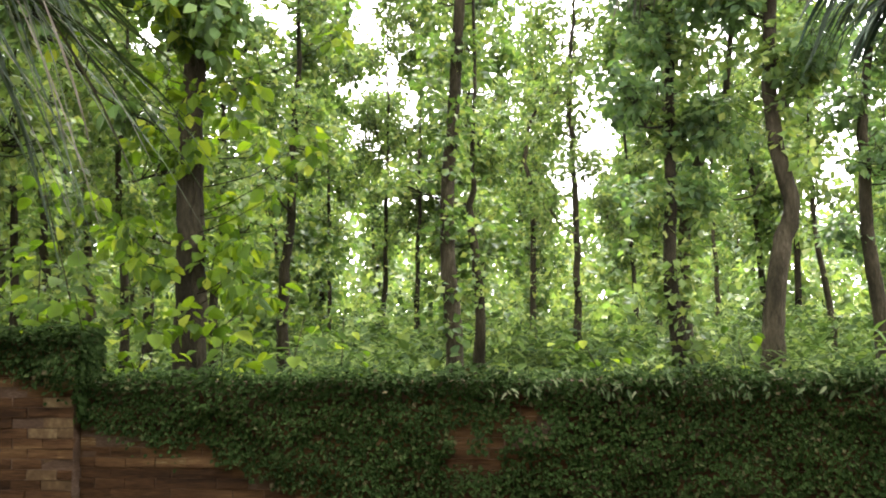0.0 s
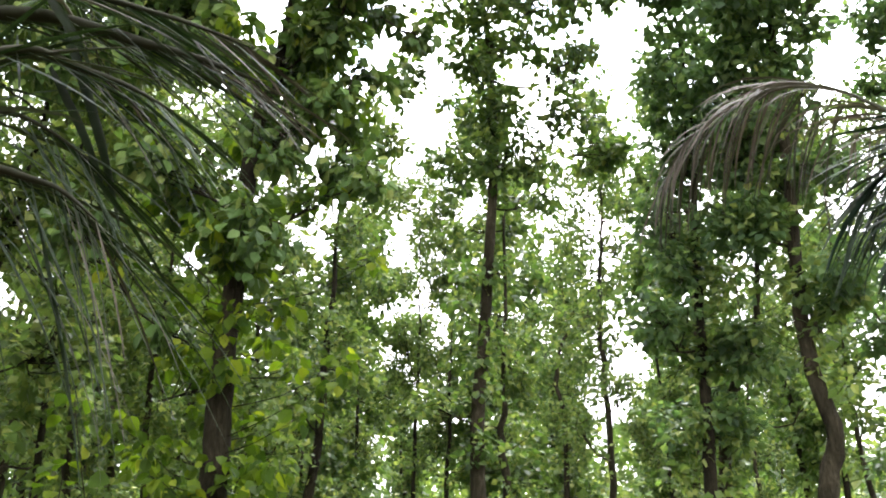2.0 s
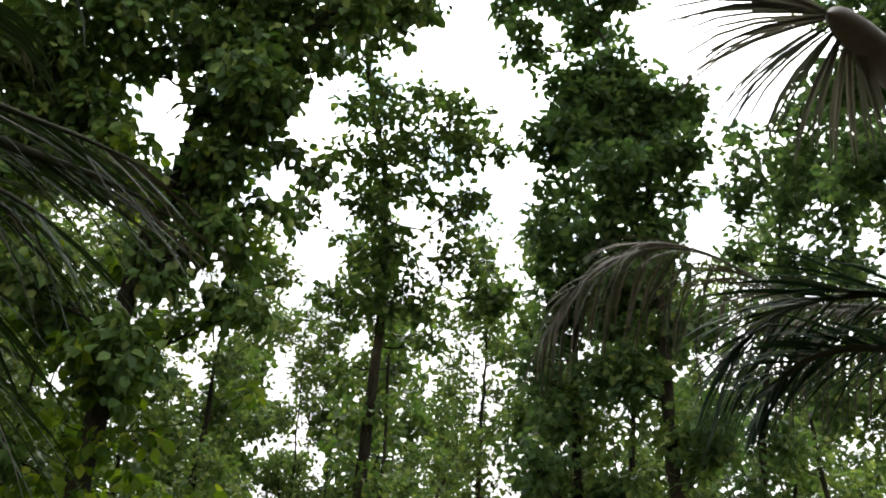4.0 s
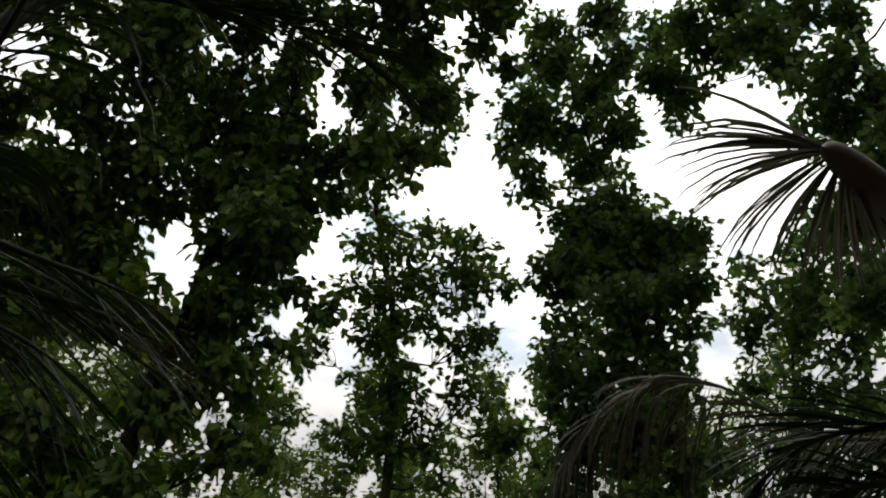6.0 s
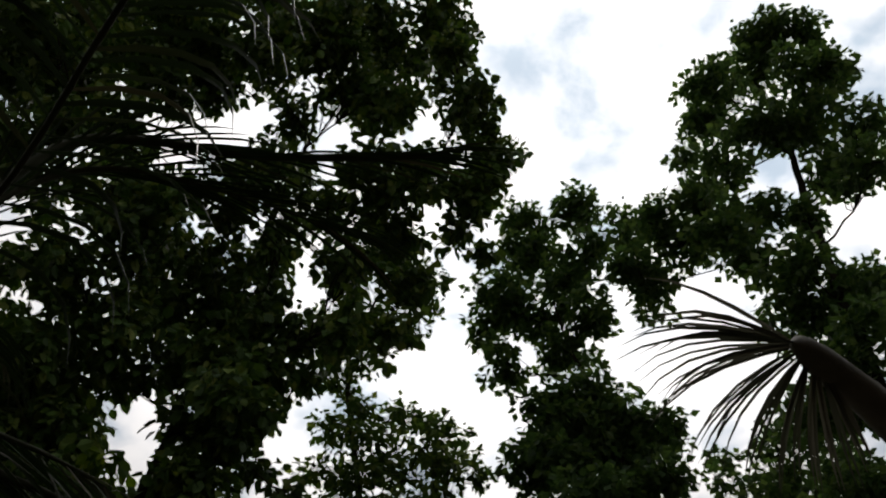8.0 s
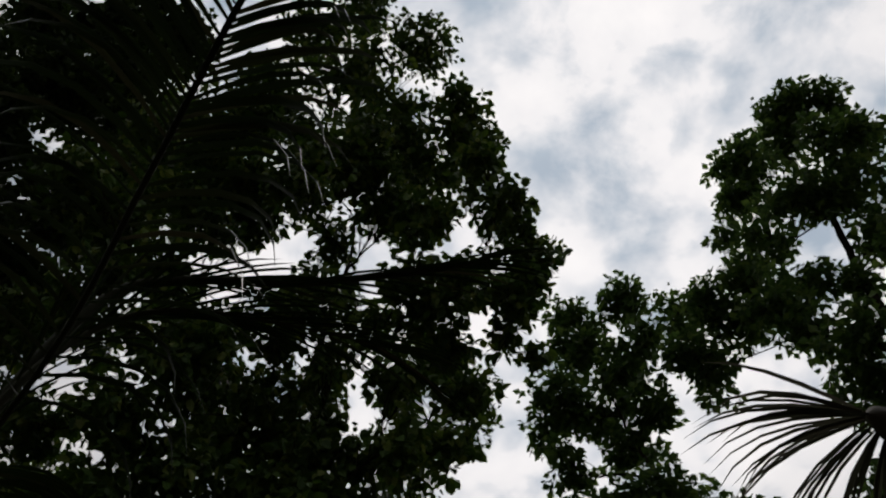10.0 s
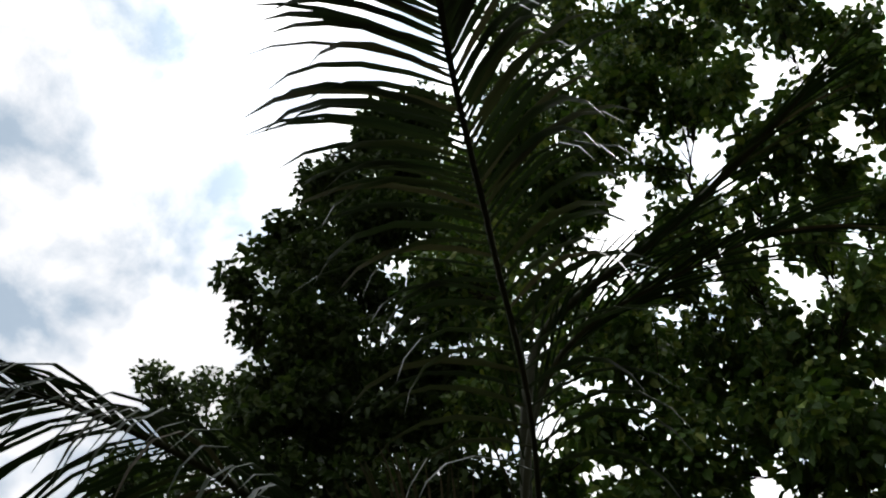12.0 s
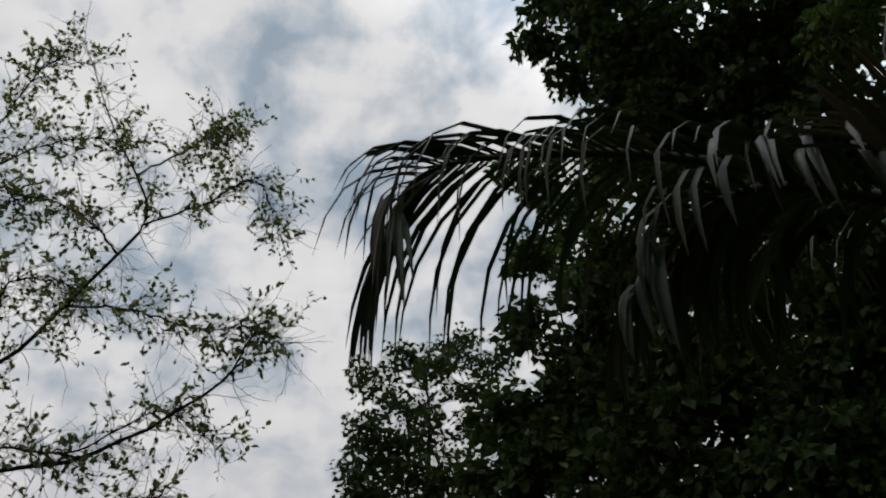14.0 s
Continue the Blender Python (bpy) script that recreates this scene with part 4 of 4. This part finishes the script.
for start, end, broad in (((-29.9, 31.1, 2.24), (-23.6, 18.8, 2.1), 0.04), ((-30.3, 28.3, 2.2), (-25.1, 20.7, 2.1), 0.03), ((-31.6, 32.6, 2.2), (-27.6, 28.4, 2.1), 0.03), ((-32.6, 29.6, 2.2), (-31.7, 25.3, 2.1), 0.032), ((-33.3, 27.2, 2.2), (-32.5, 21, 2.1), 0.03)):
    way = spot(*end) - spot(*start)
    leaflet(np.array(spot(*start) - palm.location), np.array(way) + np.array([0, 0, 0.06]), way.length, broad, 0.25, low_frond, 0.35, PALM, 1.0)
frond(palm, [heart, spot(-35.5, 26.6, 2.2), spot(-32.1, 28.9, 2.15), spot(-28.3, 28.6, 2.1), spot(-25, 28.1, 2.05), spot(-22, 27.1, 2.0)], 22, 0.5, 0.15, 0.017, 0.1, 0.0125, ahead=1.1, lift=0.0, wide=0.4, hang=0.6, skin=PALM_DRY, stray=0.17, twist=0.45, split=0.3)
frond(palm, [heart, spot(-37, 23.6, 2.2), spot(-33, 25, 2.15), spot(-30, 24.6, 2.1), spot(-27, 23.2, 2.05)], 14, 0.6, 0.25, 0.012, 0.1, 0.012, ahead=0.8, lift=0.1, wide=0.45, hang=0.7, skin=PALM_DRY, stray=0.17, twist=0.45, split=0.3)
frond(palm, [heart, spot(-36, 20.6, 2.1), spot(-33, 21.6, 2.05), spot(-30.4, 21.4, 2.0), spot(-28.3, 21, 1.95), spot(-25.9, 19.5, 1.9)], 15, 0.78, 0.3, 0.015, 0.1, 0.0105, ahead=0.8, lift=0.1, wide=0.34, hang=1.0, skin=PALM_DRY, stray=0.14, twist=0.35, split=0.45, tip=PALM_BROWN)
frond(palm, [heart, spot(-35.5, 42, 2.0), spot(-32, 50, 1.9), spot(-25, 52.9, 1.8), spot(-15, 54.5, 1.75), spot(-4, 56, 1.72), spot(3, 56.6, 1.7), spot(7, 56.9, 1.7)], 26, 0.46, 0.35, 0.02, 0.15, 0.012, ahead=1.7, lift=0.0, wide=0.4, taper=0.5)
frond(palm, [heart, spot(-36, 40, 2.0), spot(-32, 47.5, 1.9), spot(-26, 50.6, 1.8), spot(-18, 51.6, 1.75), spot(-9, 51.6, 1.7), spot(-4, 51, 1.7)], 34, 0.55, 0.45, 0.013, 0.15, 0.011, ahead=1.4, wide=0.45, lift=0.0)
frond(palm, [heart, spot(-43, 30, 2.2), spot(-50, 35, 2.1), spot(-56, 37.5, 2.05), spot(-62, 37, 2.05), spot(-68, 33, 2.0)], 36, 0.6, 2.2, 0.026, 0.15, 0.032)
frond(palm, [heart, spot(-42, 32, 2.7), spot(-48, 36, 3.1), spot(-55, 35, 3.5), spot(-58, 31, 3.8)], 36, 0.7, 1.2, 0.026, 0.15, 0.03)
frond(palm, [heart, spot(-36, 34, 2.8), spot(-34, 38, 3.4), spot(-33, 37, 3.9), spot(-32, 33, 4.4)], 34, 0.7, 1.2, 0.026, 0.15, 0.03)
frond(palm, [heart, spot(-39, 30, 2.2), spot(-42, 34, 2.0), spot(-46, 36.4, 1.85), spot(-50, 36.6, 1.7)], 30, 0.42, 0.3, 0.018, 0.2, 0.011, lift=1.3, wide=0.5, skin=PALM_BROWN)

palm_right = palm_tree(46, 3.0, 2.75, "young coconut palm with arching fronds beside the wall")
heart = spot(46, 15, 3.0)
frond(palm_right, [heart, spot(40, 20.8, 3.1), spot(36, 22.3, 3.15), spot(31.6, 23.3, 3.2), spot(29.6, 24.7, 3.25), spot(26.3, 27.1, 3.3), spot(24, 28, 3.3), spot(21.6, 28.1, 3.3), spot(18.5, 27.3, 3.3), spot(15.9, 25.8, 3.3), spot(13.4, 22.6, 3.3)], 92, 0.54, 0.8, 0.011, 0.14, 0.0095, ahead=0.6, bunch=(0.15, 0.15), lift=-0.05, wide=0.5, hang=0.6, skin=PALM_BROWN, stray=0.12, twist=0.8, split=0.4)
fan_frond(palm_right, [heart, spot(45.5, 26, 2.6), spot(43, 31, 2.35), spot(41, 35.6, 2.1), spot(39.2, 38.4, 1.92), spot(38.3, 39.8, 1.8), spot(37.7, 40.3, 1.7)], 46, 0.41)
frond(palm_right, [heart, spot(41, 20.5, 2.8), spot(37, 22.8, 2.75), spot(34.5, 23.3, 2.7), spot(31.2, 23.3, 2.65), spot(28.6, 22.3, 2.6), spot(26.4, 20.8, 2.55)], 46, 0.55, 0.3, 0.016, 0.14, 0.014, ahead=0.9, lift=0.0, wide=0.4, hang=0.5, skin=PALM_SHADED, stray=0.13, twist=0.5, split=0.4)
frond(palm_right, [heart, spot(41, 17.5, 2.5), spot(37, 19.4, 2.45), spot(33.7, 20.2, 2.4), spot(30.8, 19.8, 2.35), spot(28.8, 18.6, 2.3), spot(27.6, 17.2, 2.25)], 46, 0.29, 0.3, 0.016, 0.14, 0.0135, ahead=1.0, lift=0.1, wide=0.35, hang=0.3, skin=PALM_SHADED, stray=0.12, twist=0.5, split=0.55)
frond(palm_right, [heart, spot(50, 27, 3.0), spot(56, 30, 2.8), spot(64, 28, 2.7), spot(70, 20, 2.6)], 34, 0.6, 1.2, 0.026, 0.15, 0.026)
frond(palm_right, [heart, spot(46, 28, 3.4), spot(47, 32, 4.0), spot(48, 31, 4.5), spot(48, 26, 5.0)], 34, 0.6, 1.2, 0.026, 0.15, 0.026)


# ---- the sparse tree at the side of the garden ----
def wander(start, way, length, n):
    """A thin shoot that keeps turning as it grows."""
    way = np.array(way) / np.linalg.norm(way)
    pts, turn = [np.array(start)], rng.normal(size=3) * 0.22
    for _ in range(n - 1):
        turn = 0.6 * turn + rng.normal(size=3) * 0.16
        way = way + turn + np.array([0, 0, -0.03])
        way = way / np.linalg.norm(way)
        pts.append(pts[-1] + way * length / (n - 1))
    return np.array(pts)


def sparse_tree():
    reseed(117, 13)
    foot = spot(-117, 0, 13.2)
    tree = thing("tree", (foot.x, foot.y, 0), "sparse small-leaved tree with thin bare twigs", "tree")
    base = np.array(tree.location)
    top = [np.array(spot(-117, e, 13.0)) - base for e in (12, 26)]
    trunk = smooth_path([(0, 0, -0.1), top[0], top[1], np.array(spot(-118, 40, 12.8)) - base], 16)
    part("trunk", mesh_of("trunk", *tube(trunk, np.linspace(0.09, 0.03, 16), 9, 0.04), BARK, True), tree)
    main = [[(-117, 26, 13), (-109.3, 32, 12.6), (-105.9, 36.5, 12.3), (-101.6, 42.5, 12), (-103.1, 45.4, 12), (-106, 48, 12), (-110.5, 52.4, 12)],
            [(-101.6, 42.5, 12), (-96.8, 44.6, 12), (-92.8, 46.5, 12), (-90, 43, 12)],
            [(-117, 20, 13), (-107.9, 26, 12.6), (-101.5, 28.2, 12.2), (-94, 33, 12), (-91.5, 36.5, 12), (-89.4, 35.9, 12)]]
    lesser = [[(-117, 24, 13), (-107.9, 27.6, 12.4), (-103, 28, 12.2), (-98, 31, 12), (-94, 29.4, 12)],
              [(-105.9, 36.5, 12.3), (-101.3, 37, 12), (-96, 36.5, 12), (-91, 37, 12)],
              [(-118, 38, 12.8), (-115, 45, 12.4), (-113.4, 49.5, 12.2), (-112, 51, 12)],
              [(-118, 36, 12.8), (-114, 43, 12.4), (-109.5, 46.3, 12.2), (-104, 47.5, 12)],
              [(-109.3, 32, 12.6), (-110, 37, 12.4), (-106, 37.8, 12.2), (-105.5, 37, 12.2)],
              [(-103.1, 45.4, 12), (-99, 48, 12), (-96.8, 49.6, 12), (-95.5, 49, 12)],
              [(-103, 40.3, 12), (-106, 42, 12), (-110, 42.5, 12.2), (-113, 41, 12.3)],
              [(-117, 18, 13), (-108, 23.5, 12.5), (-101, 24.5, 12.2), (-97, 26, 12)]]
    for b in main + lesser:
        path = smooth_path([np.array(spot(q[0] - 0.7, q[1] - 0.6, q[2])) - base for q in b], 24)
        path = path + rng.normal(size=path.shape) * 0.012
        limb = part("limb", mesh_of("limb", *tube(path, np.linspace(1, 0.0, 24) ** 0.7 * (0.034 if len(b) > 5 else 0.017) + 0.006, 6, 0.03), BARK, True), tree)
        twigs, spots, ways = [], [], []
        along = np.gradient(path, axis=0)
        for i in range(4, 24):
            for _ in range(6):
                way = along[i] / np.linalg.norm(along[i]) * 0.7 + rng.normal(size=3) * 0.6
                tw = wander(path[i], way, rng.uniform(0.35, 1.05), 9)
                twigs.append(tube(tw, np.linspace(0.008, 0.003, 9), 3))
                leafy = rng.random() < 0.36
                for k in range(3, 9):
                    if rng.random() < 0.22:
                        side_shoot = wander(tw[k], tw[k] - tw[k - 1] + rng.normal(size=3) * 0.1, rng.uniform(0.2, 0.5), 5)
                        twigs.append(tube(side_shoot, np.linspace(0.004, 0.002, 5), 3))
                        if leafy:
                            spots += [side_shoot[2], side_shoot[3], side_shoot[4], side_shoot[4]]
                            ways += [side_shoot[2] - side_shoot[1], side_shoot[3] - side_shoot[2], side_shoot[4] - side_shoot[3], side_shoot[4] - side_shoot[3]]
                    if leafy and rng.random() < 0.8:
                        spots += [tw[k], tw[k]]
                        ways += [tw[k] - tw[k - 1]] * 2
        part("twig_growth", mesh_of("twig_growth", *joined(twigs), BARK), limb, kind="stuff")
        spots, ways = np.array(spots), np.array(ways)
        ways = ways / np.linalg.norm(ways, axis=1)[:, None]
        lean = sphere_dirs(len(ways))
        lean = lean - ways * (lean * ways).sum(1)[:, None]
        axis = 0.75 * ways + lean * 1.1
        normal = rng.normal(size=axis.shape) * 0.6 + np.array([0, 0, 1.0])
        part("leaf_clump", mesh_of("leaf_clump", *leaves(spots, axis, normal, 0.108 * rng.uniform(0.6, 1.25, len(spots)), OVATE, 0.8), LEAF_SMALL), limb, kind="stuff")


sparse_tree()


# ---- ground, wall, creeper, undergrowth ----
steps = np.concatenate([np.linspace(-600, -60, 7), np.linspace(-50, 50, 41), np.linspace(60, 600, 7)])
gx, gy = np.meshgrid(steps, steps, indexing="ij")
gz = np.array([[0.06 * noise.noise(Vector((x * 0.2, y * 0.2, 0))) if abs(x) < 55 and abs(y) < 55 else 0.0 for y in steps] for x in steps]) - 0.05
k = len(steps)
ii, jj = np.meshgrid(np.arange(k - 1), np.arange(k - 1), indexing="ij")
ground = new("ground", mesh_of("ground", np.stack([gx, gy, gz], -1).reshape(-1, 3), np.stack([ii * k + jj, (ii + 1) * k + jj, (ii + 1) * k + jj + 1, ii * k + jj + 1], -1).reshape(-1, 4), SOIL, True))
tagged(ground, "leaf-strewn brown soil with weeds", "ground", kind="structure")


def box(x0, x1, y0, y1, z0, z1):
    v = np.array([[x, y, z] for x in (x0, x1) for y in (y0, y1) for z in (z0, z1)])
    return v, np.array([[0, 1, 3, 2], [4, 6, 7, 5], [0, 4, 5, 1], [2, 3, 7, 6], [0, 2, 6, 4], [1, 5, 7, 3]])


WALL_Y, WALL_TOP, PIER_TOP = 5.8, 1.47, 1.8
WALL_AT = pose(0, WALL_Y, 0, 0, 0, -5)  # the wall's own axes: x along it, y into the wood
wall = new("wall_1", mesh_of("wall_1", *box(-2.57, 16, 0, 0.22, -0.1, WALL_TOP - 0.03), MORTAR))
tagged(wall, "low brick garden wall grown over with dark creeper", "wall", kind="structure")
high = new("wall_2", mesh_of("wall_2", *box(-14, -2.58, -0.1, 0.24, -0.1, PIER_TOP - 0.03), MORTAR))
tagged(high, "higher end of the brick wall under creeper", "wall", kind="structure")
# unseen walls added behind the eye, to keep skylight off wall and palms
slanted = box(0.0, 9.5, -0.25, 0.0, -0.1, 6.2)
slanted = (np.array([pose(-1.72, -1.27, 0, 0, 0, 180 + 34.6) @ Vector(q) for q in slanted[0]]), slanted[1])
back_screen = new("wall_3", mesh_of("wall_3", *joined([box(-1.7, 5.0, -1.5, -1.25, -0.1, 6.2), box(5.0, 5.25, -1.5, 3.2, -0.1, 6.2), slanted]), MORTAR))
tagged(back_screen, "unseen plain weathered wall, added to close the garden and block skylight", "wall", kind="structure")
# another added wall, out of view: it shades the garden wall's left part
side = new("wall_4", mesh_of("wall_4", *box(-4.85, -4.6, -3.0, 5.4, -0.1, 3.4), MORTAR))
tagged(side, "unseen plain weathered wall, added along the side to shade the creeper wall", "wall", kind="structure")
for ob in (wall, high):
    ob.matrix_world = WALL_AT


def creeper(name, x0, x1, y, z0, z1, count, size, edge, bare, tilt=0.8):
    """Leaves that lie over a wall's face; edge(x) is the height down to which they grow, bare how thin they get in patches."""
    reseed(x0, z1)
    x = rng.uniform(x0, x1, count)
    z = rng.uniform(z0, z1 + 0.02, count)
    thin = np.array([(1.1 * noise.noise(Vector((a * 1.1, b * 1.7, 3.0))) + 0.5 * noise.noise(Vector((a * 5.0, b * 7.0, 3.0)))) for a, b in zip(x, z)]) * np.where(x < 2.6, 1.0, 0.6)
    keep = (z > np.array([edge(a) for a in x]) + rng.normal(size=count) * 0.05) & (thin < -0.04 + (z - 0.62) * bare + 0.2 * rng.random(count))
    x, z, thin = x[keep], z[keep], thin[keep]
    n = len(x)
    place = np.stack([x, y - rng.uniform(0.005, 0.05, n) - np.array([0.13 * max(0.0, noise.noise(Vector((q * 2.6, w * 4.2, 9.0))) + 0.1) for q, w in zip(x, z)]) * rng.random(n) ** 0.5, z], 1)
    axis = np.stack([rng.normal(size=n) * 0.6, -rng.uniform(0.1, 0.6, n), -rng.uniform(0.2, 1.0, n)], 1)
    normal = np.stack([rng.normal(size=n) * 0.35, -np.ones(n), rng.uniform(0, tilt, n)], 1)
    a = leaves(place, axis, normal, size * rng.uniform(0.5, 1.35, n))
    m = int(720 * (x1 - x0))
    lump = np.array([0.07 * noise.noise(Vector((q, 0, 0))) for q in np.linspace(x0 * 2, x1 * 2, m)])
    top = np.stack([np.linspace(x0, x1, m), y + rng.uniform(-0.13, 0.24, m), z1 + rng.uniform(-0.07, 0.05, m) + lump], 1)
    b = leaves(top, np.stack([rng.normal(size=m), rng.normal(size=m) - 0.4, rng.normal(size=m) * 0.4 - 0.2], 1), np.stack([rng.normal(size=m) * 0.4, rng.normal(size=m) * 0.4 - 0.4, np.ones(m)], 1), 1.3 * size * rng.uniform(0.6, 1.4, m))
    ob = new(name, mesh_of(name, *joined([a, b]), IVY))
    ob.matrix_world = WALL_AT
    return tagged(ob, "dark green creeper that covers the wall and hangs over its top", "creeper", kind="stuff")


creeper("creeper", -2.57, 10, 0.0, 0.25, WALL_TOP, 70000, 0.031, lambda x: 1.12 - 0.32 * (x + 2.4) if x < 0.2 else 0.1, 0.75)
creeper("creeper", -7, -2.53, -0.1, 1.2, PIER_TOP, 14000, 0.033, lambda x: 1.57 if x < -3.2 else 1.57 - 0.3 * (x + 3.2), 0.9, 0.25)


def end_creeper(count):
    """The same creeper round the end of the higher wall."""
    place = np.stack([-2.57 + rng.uniform(0.0, 0.05, count), rng.uniform(-0.13, 0.24, count), rng.uniform(1.2, PIER_TOP + 0.03, count)], 1)
    axis = np.stack([rng.uniform(0.1, 0.6, count), rng.normal(size=count) * 0.5 - 0.3, -rng.uniform(0.2, 1.0, count)], 1)
    normal = np.stack([np.ones(count), rng.normal(size=count) * 0.4 - 0.3, rng.uniform(0, 0.8, count)], 1)
    ob = new("creeper", mesh_of("creeper", *leaves(place, axis, normal, 0.042 * rng.uniform(0.6, 1.4, count)), IVY))
    ob.matrix_world = WALL_AT
    return tagged(ob, "dark green creeper round the wall's end", "creeper", kind="stuff")


end_creeper(1100)


def hanging_tips(count):
    """Longer pale shoots that hang over the wall's top edge."""
    x = rng.uniform(0.3, 5.5, count)
    place = np.stack([x, rng.uniform(-0.14, 0.05, count), WALL_TOP + rng.uniform(-0.1, 0.06, count)], 1)
    axis = np.stack([rng.normal(size=count) * 0.7, -rng.uniform(0.2, 0.6, count), -rng.uniform(0.3, 1.2, count)], 1)
    normal = np.stack([rng.normal(size=count) * 0.5, -np.ones(count), rng.uniform(0.2, 1.0, count)], 1)
    ob = new("hanging_weed", mesh_of("hanging_weed", *leaves(place, axis, normal, rng.uniform(0.03, 0.09, count), OVATE, 0.42), PALE))
    ob.matrix_world = WALL_AT
    return tagged(ob, "pale green weed tips that hang over the wall's edge", "weeds", kind="stuff")


hanging_tips(420)


def undergrowth(plants, each, d0, d1, height, size, shape):
    """Weeds as single plants: leaves up and round a stem, with gaps between the plants."""
    reseed(d0, d1)
    d = np.sqrt(rng.uniform(d0 ** 2, d1 ** 2, plants))
    a = np.radians(rng.uniform(-50, 45, plants))
    foot = np.stack([d * np.sin(a), d * np.cos(a), np.zeros(plants)], 1)
    foot = foot[foot[:, 1] > WALL_Y + 0.75]
    tall = np.array([height * max(0.3, 0.75 + 0.9 * noise.noise(Vector((p[0] * 0.35, p[1] * 0.35, 1.0)))) for p in foot]) * rng.uniform(0.7, 1.15, len(foot))
    up = rng.random((len(foot), each)) ** 0.6
    b = rng.uniform(0, 2 * np.pi, (len(foot), each))
    r = 0.34 * (0.35 + 0.65 * np.sin(np.pi * np.clip(up, 0, 0.95))) * rng.random((len(foot), each)) * (tall[:, None] ** 0.5)
    place = foot[:, None] + np.stack([r * np.cos(b), r * np.sin(b), up * tall[:, None] + 0.02], -1)
    axis = np.stack([np.cos(b), np.sin(b), rng.uniform(-0.2, 1.1, b.shape)], -1)
    n = len(foot) * each
    normal = np.stack([rng.normal(size=n) * 0.45, rng.normal(size=n) * 0.45, np.ones(n)], 1)
    return leaves(place.reshape(-1, 3), axis.reshape(-1, 3), normal, size * rng.uniform(0.5, 1.4, n), shape, 0.8)


def far_wood(count, d0, d1, height, size):
    """Foliage of the trees that close the view, far in the wood."""
    d = np.sqrt(rng.uniform(d0 ** 2, d1 ** 2, count // 14))
    a = np.radians(rng.uniform(-125, 55, count // 14))
    z = height * rng.random(count // 14) ** 1.2
    return tuft_leaves(np.stack([d * np.sin(a), d * np.cos(a), z], 1), 14, size * 2.2, size, RHOMB)


thicket = new("far_woods", mesh_of("far_woods", *joined([far_wood(66000, 60, 110, 10.5, 0.9), far_wood(26000, 30, 60, 5.0, 0.45)]), LEAF))
tagged(thicket, "dense green foliage deep in the wood", "woods", kind="stuff")
weeds = new("undergrowth", mesh_of("undergrowth", *joined([undergrowth(1750, 30, 6.5, 15, 1.3, 0.105, OVATE), undergrowth(2600, 24, 15, 36, 1.6, 0.24, RHOMB), undergrowth(1500, 20, 33, 75, 2.2, 0.45, RHOMB), undergrowth(2700, 16, 8, 24, 1.4, 0.27, BLADE)]), UNDER))
tagged(weeds, "dense light green weeds and saplings on the forest floor", "undergrowth", kind="stuff")


# ---- bricks of the wall, each one by itself where the creeper leaves them bare ----
def brick_mesh():
    v, f = box(-0.108, 0.108, -0.003, 0.03, -0.033, 0.033)
    return v, f


def brick_shapes(count, skin):
    made = []
    for _ in range(count):
        v, f = brick_mesh()
        v = v + rng.normal(size=v.shape) * 0.0016
        v[:, 1] -= 0.004 * rng.random()
        made.append(mesh_of("brick", v, f, skin))
    return made


BRICKS = brick_shapes(9, BRICK)
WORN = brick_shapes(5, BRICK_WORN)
rest = []
for owner, x0, x1, y, z1 in ((wall, -2.69, 4.6, 0.0, WALL_TOP - 0.1), (high, -5.012, -2.575, -0.1, PIER_TOP - 0.1)):
    for row in range(int((z1 - 0.42) / 0.071)):
        z = 0.46 + row * 0.071
        for col in range(int((x1 - x0) / 0.221 + 0.1)):
            x = x0 + 0.11 + col * 0.221 + (0.1105 if row % 2 else 0.0)
            cut = x + 0.108 > x1 + 0.05  # the half brick that closes a course
            if cut:
                x -= 0.056
            turn = pose(x + rng.normal() * 0.003, y + rng.normal() * 0.003, z, 0, rng.normal() * 0.25, rng.normal() * 0.3) @ Matrix.Diagonal((0.49 if cut else 1.0, 1.0, 1.0, 1.0))
            if x < 0.35 and (z < 1.3 or owner is high):
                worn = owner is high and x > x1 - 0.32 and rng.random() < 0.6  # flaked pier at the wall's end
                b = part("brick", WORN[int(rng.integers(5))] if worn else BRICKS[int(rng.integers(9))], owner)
                b.matrix_basis = turn
            elif owner is wall:
                v, f = brick_mesh()
                rest.append((np.array([turn @ Vector(q) for q in v]), f))
part("brick_rest", mesh_of("brick_rest", *joined(rest), BRICK), wall, kind="stuff")
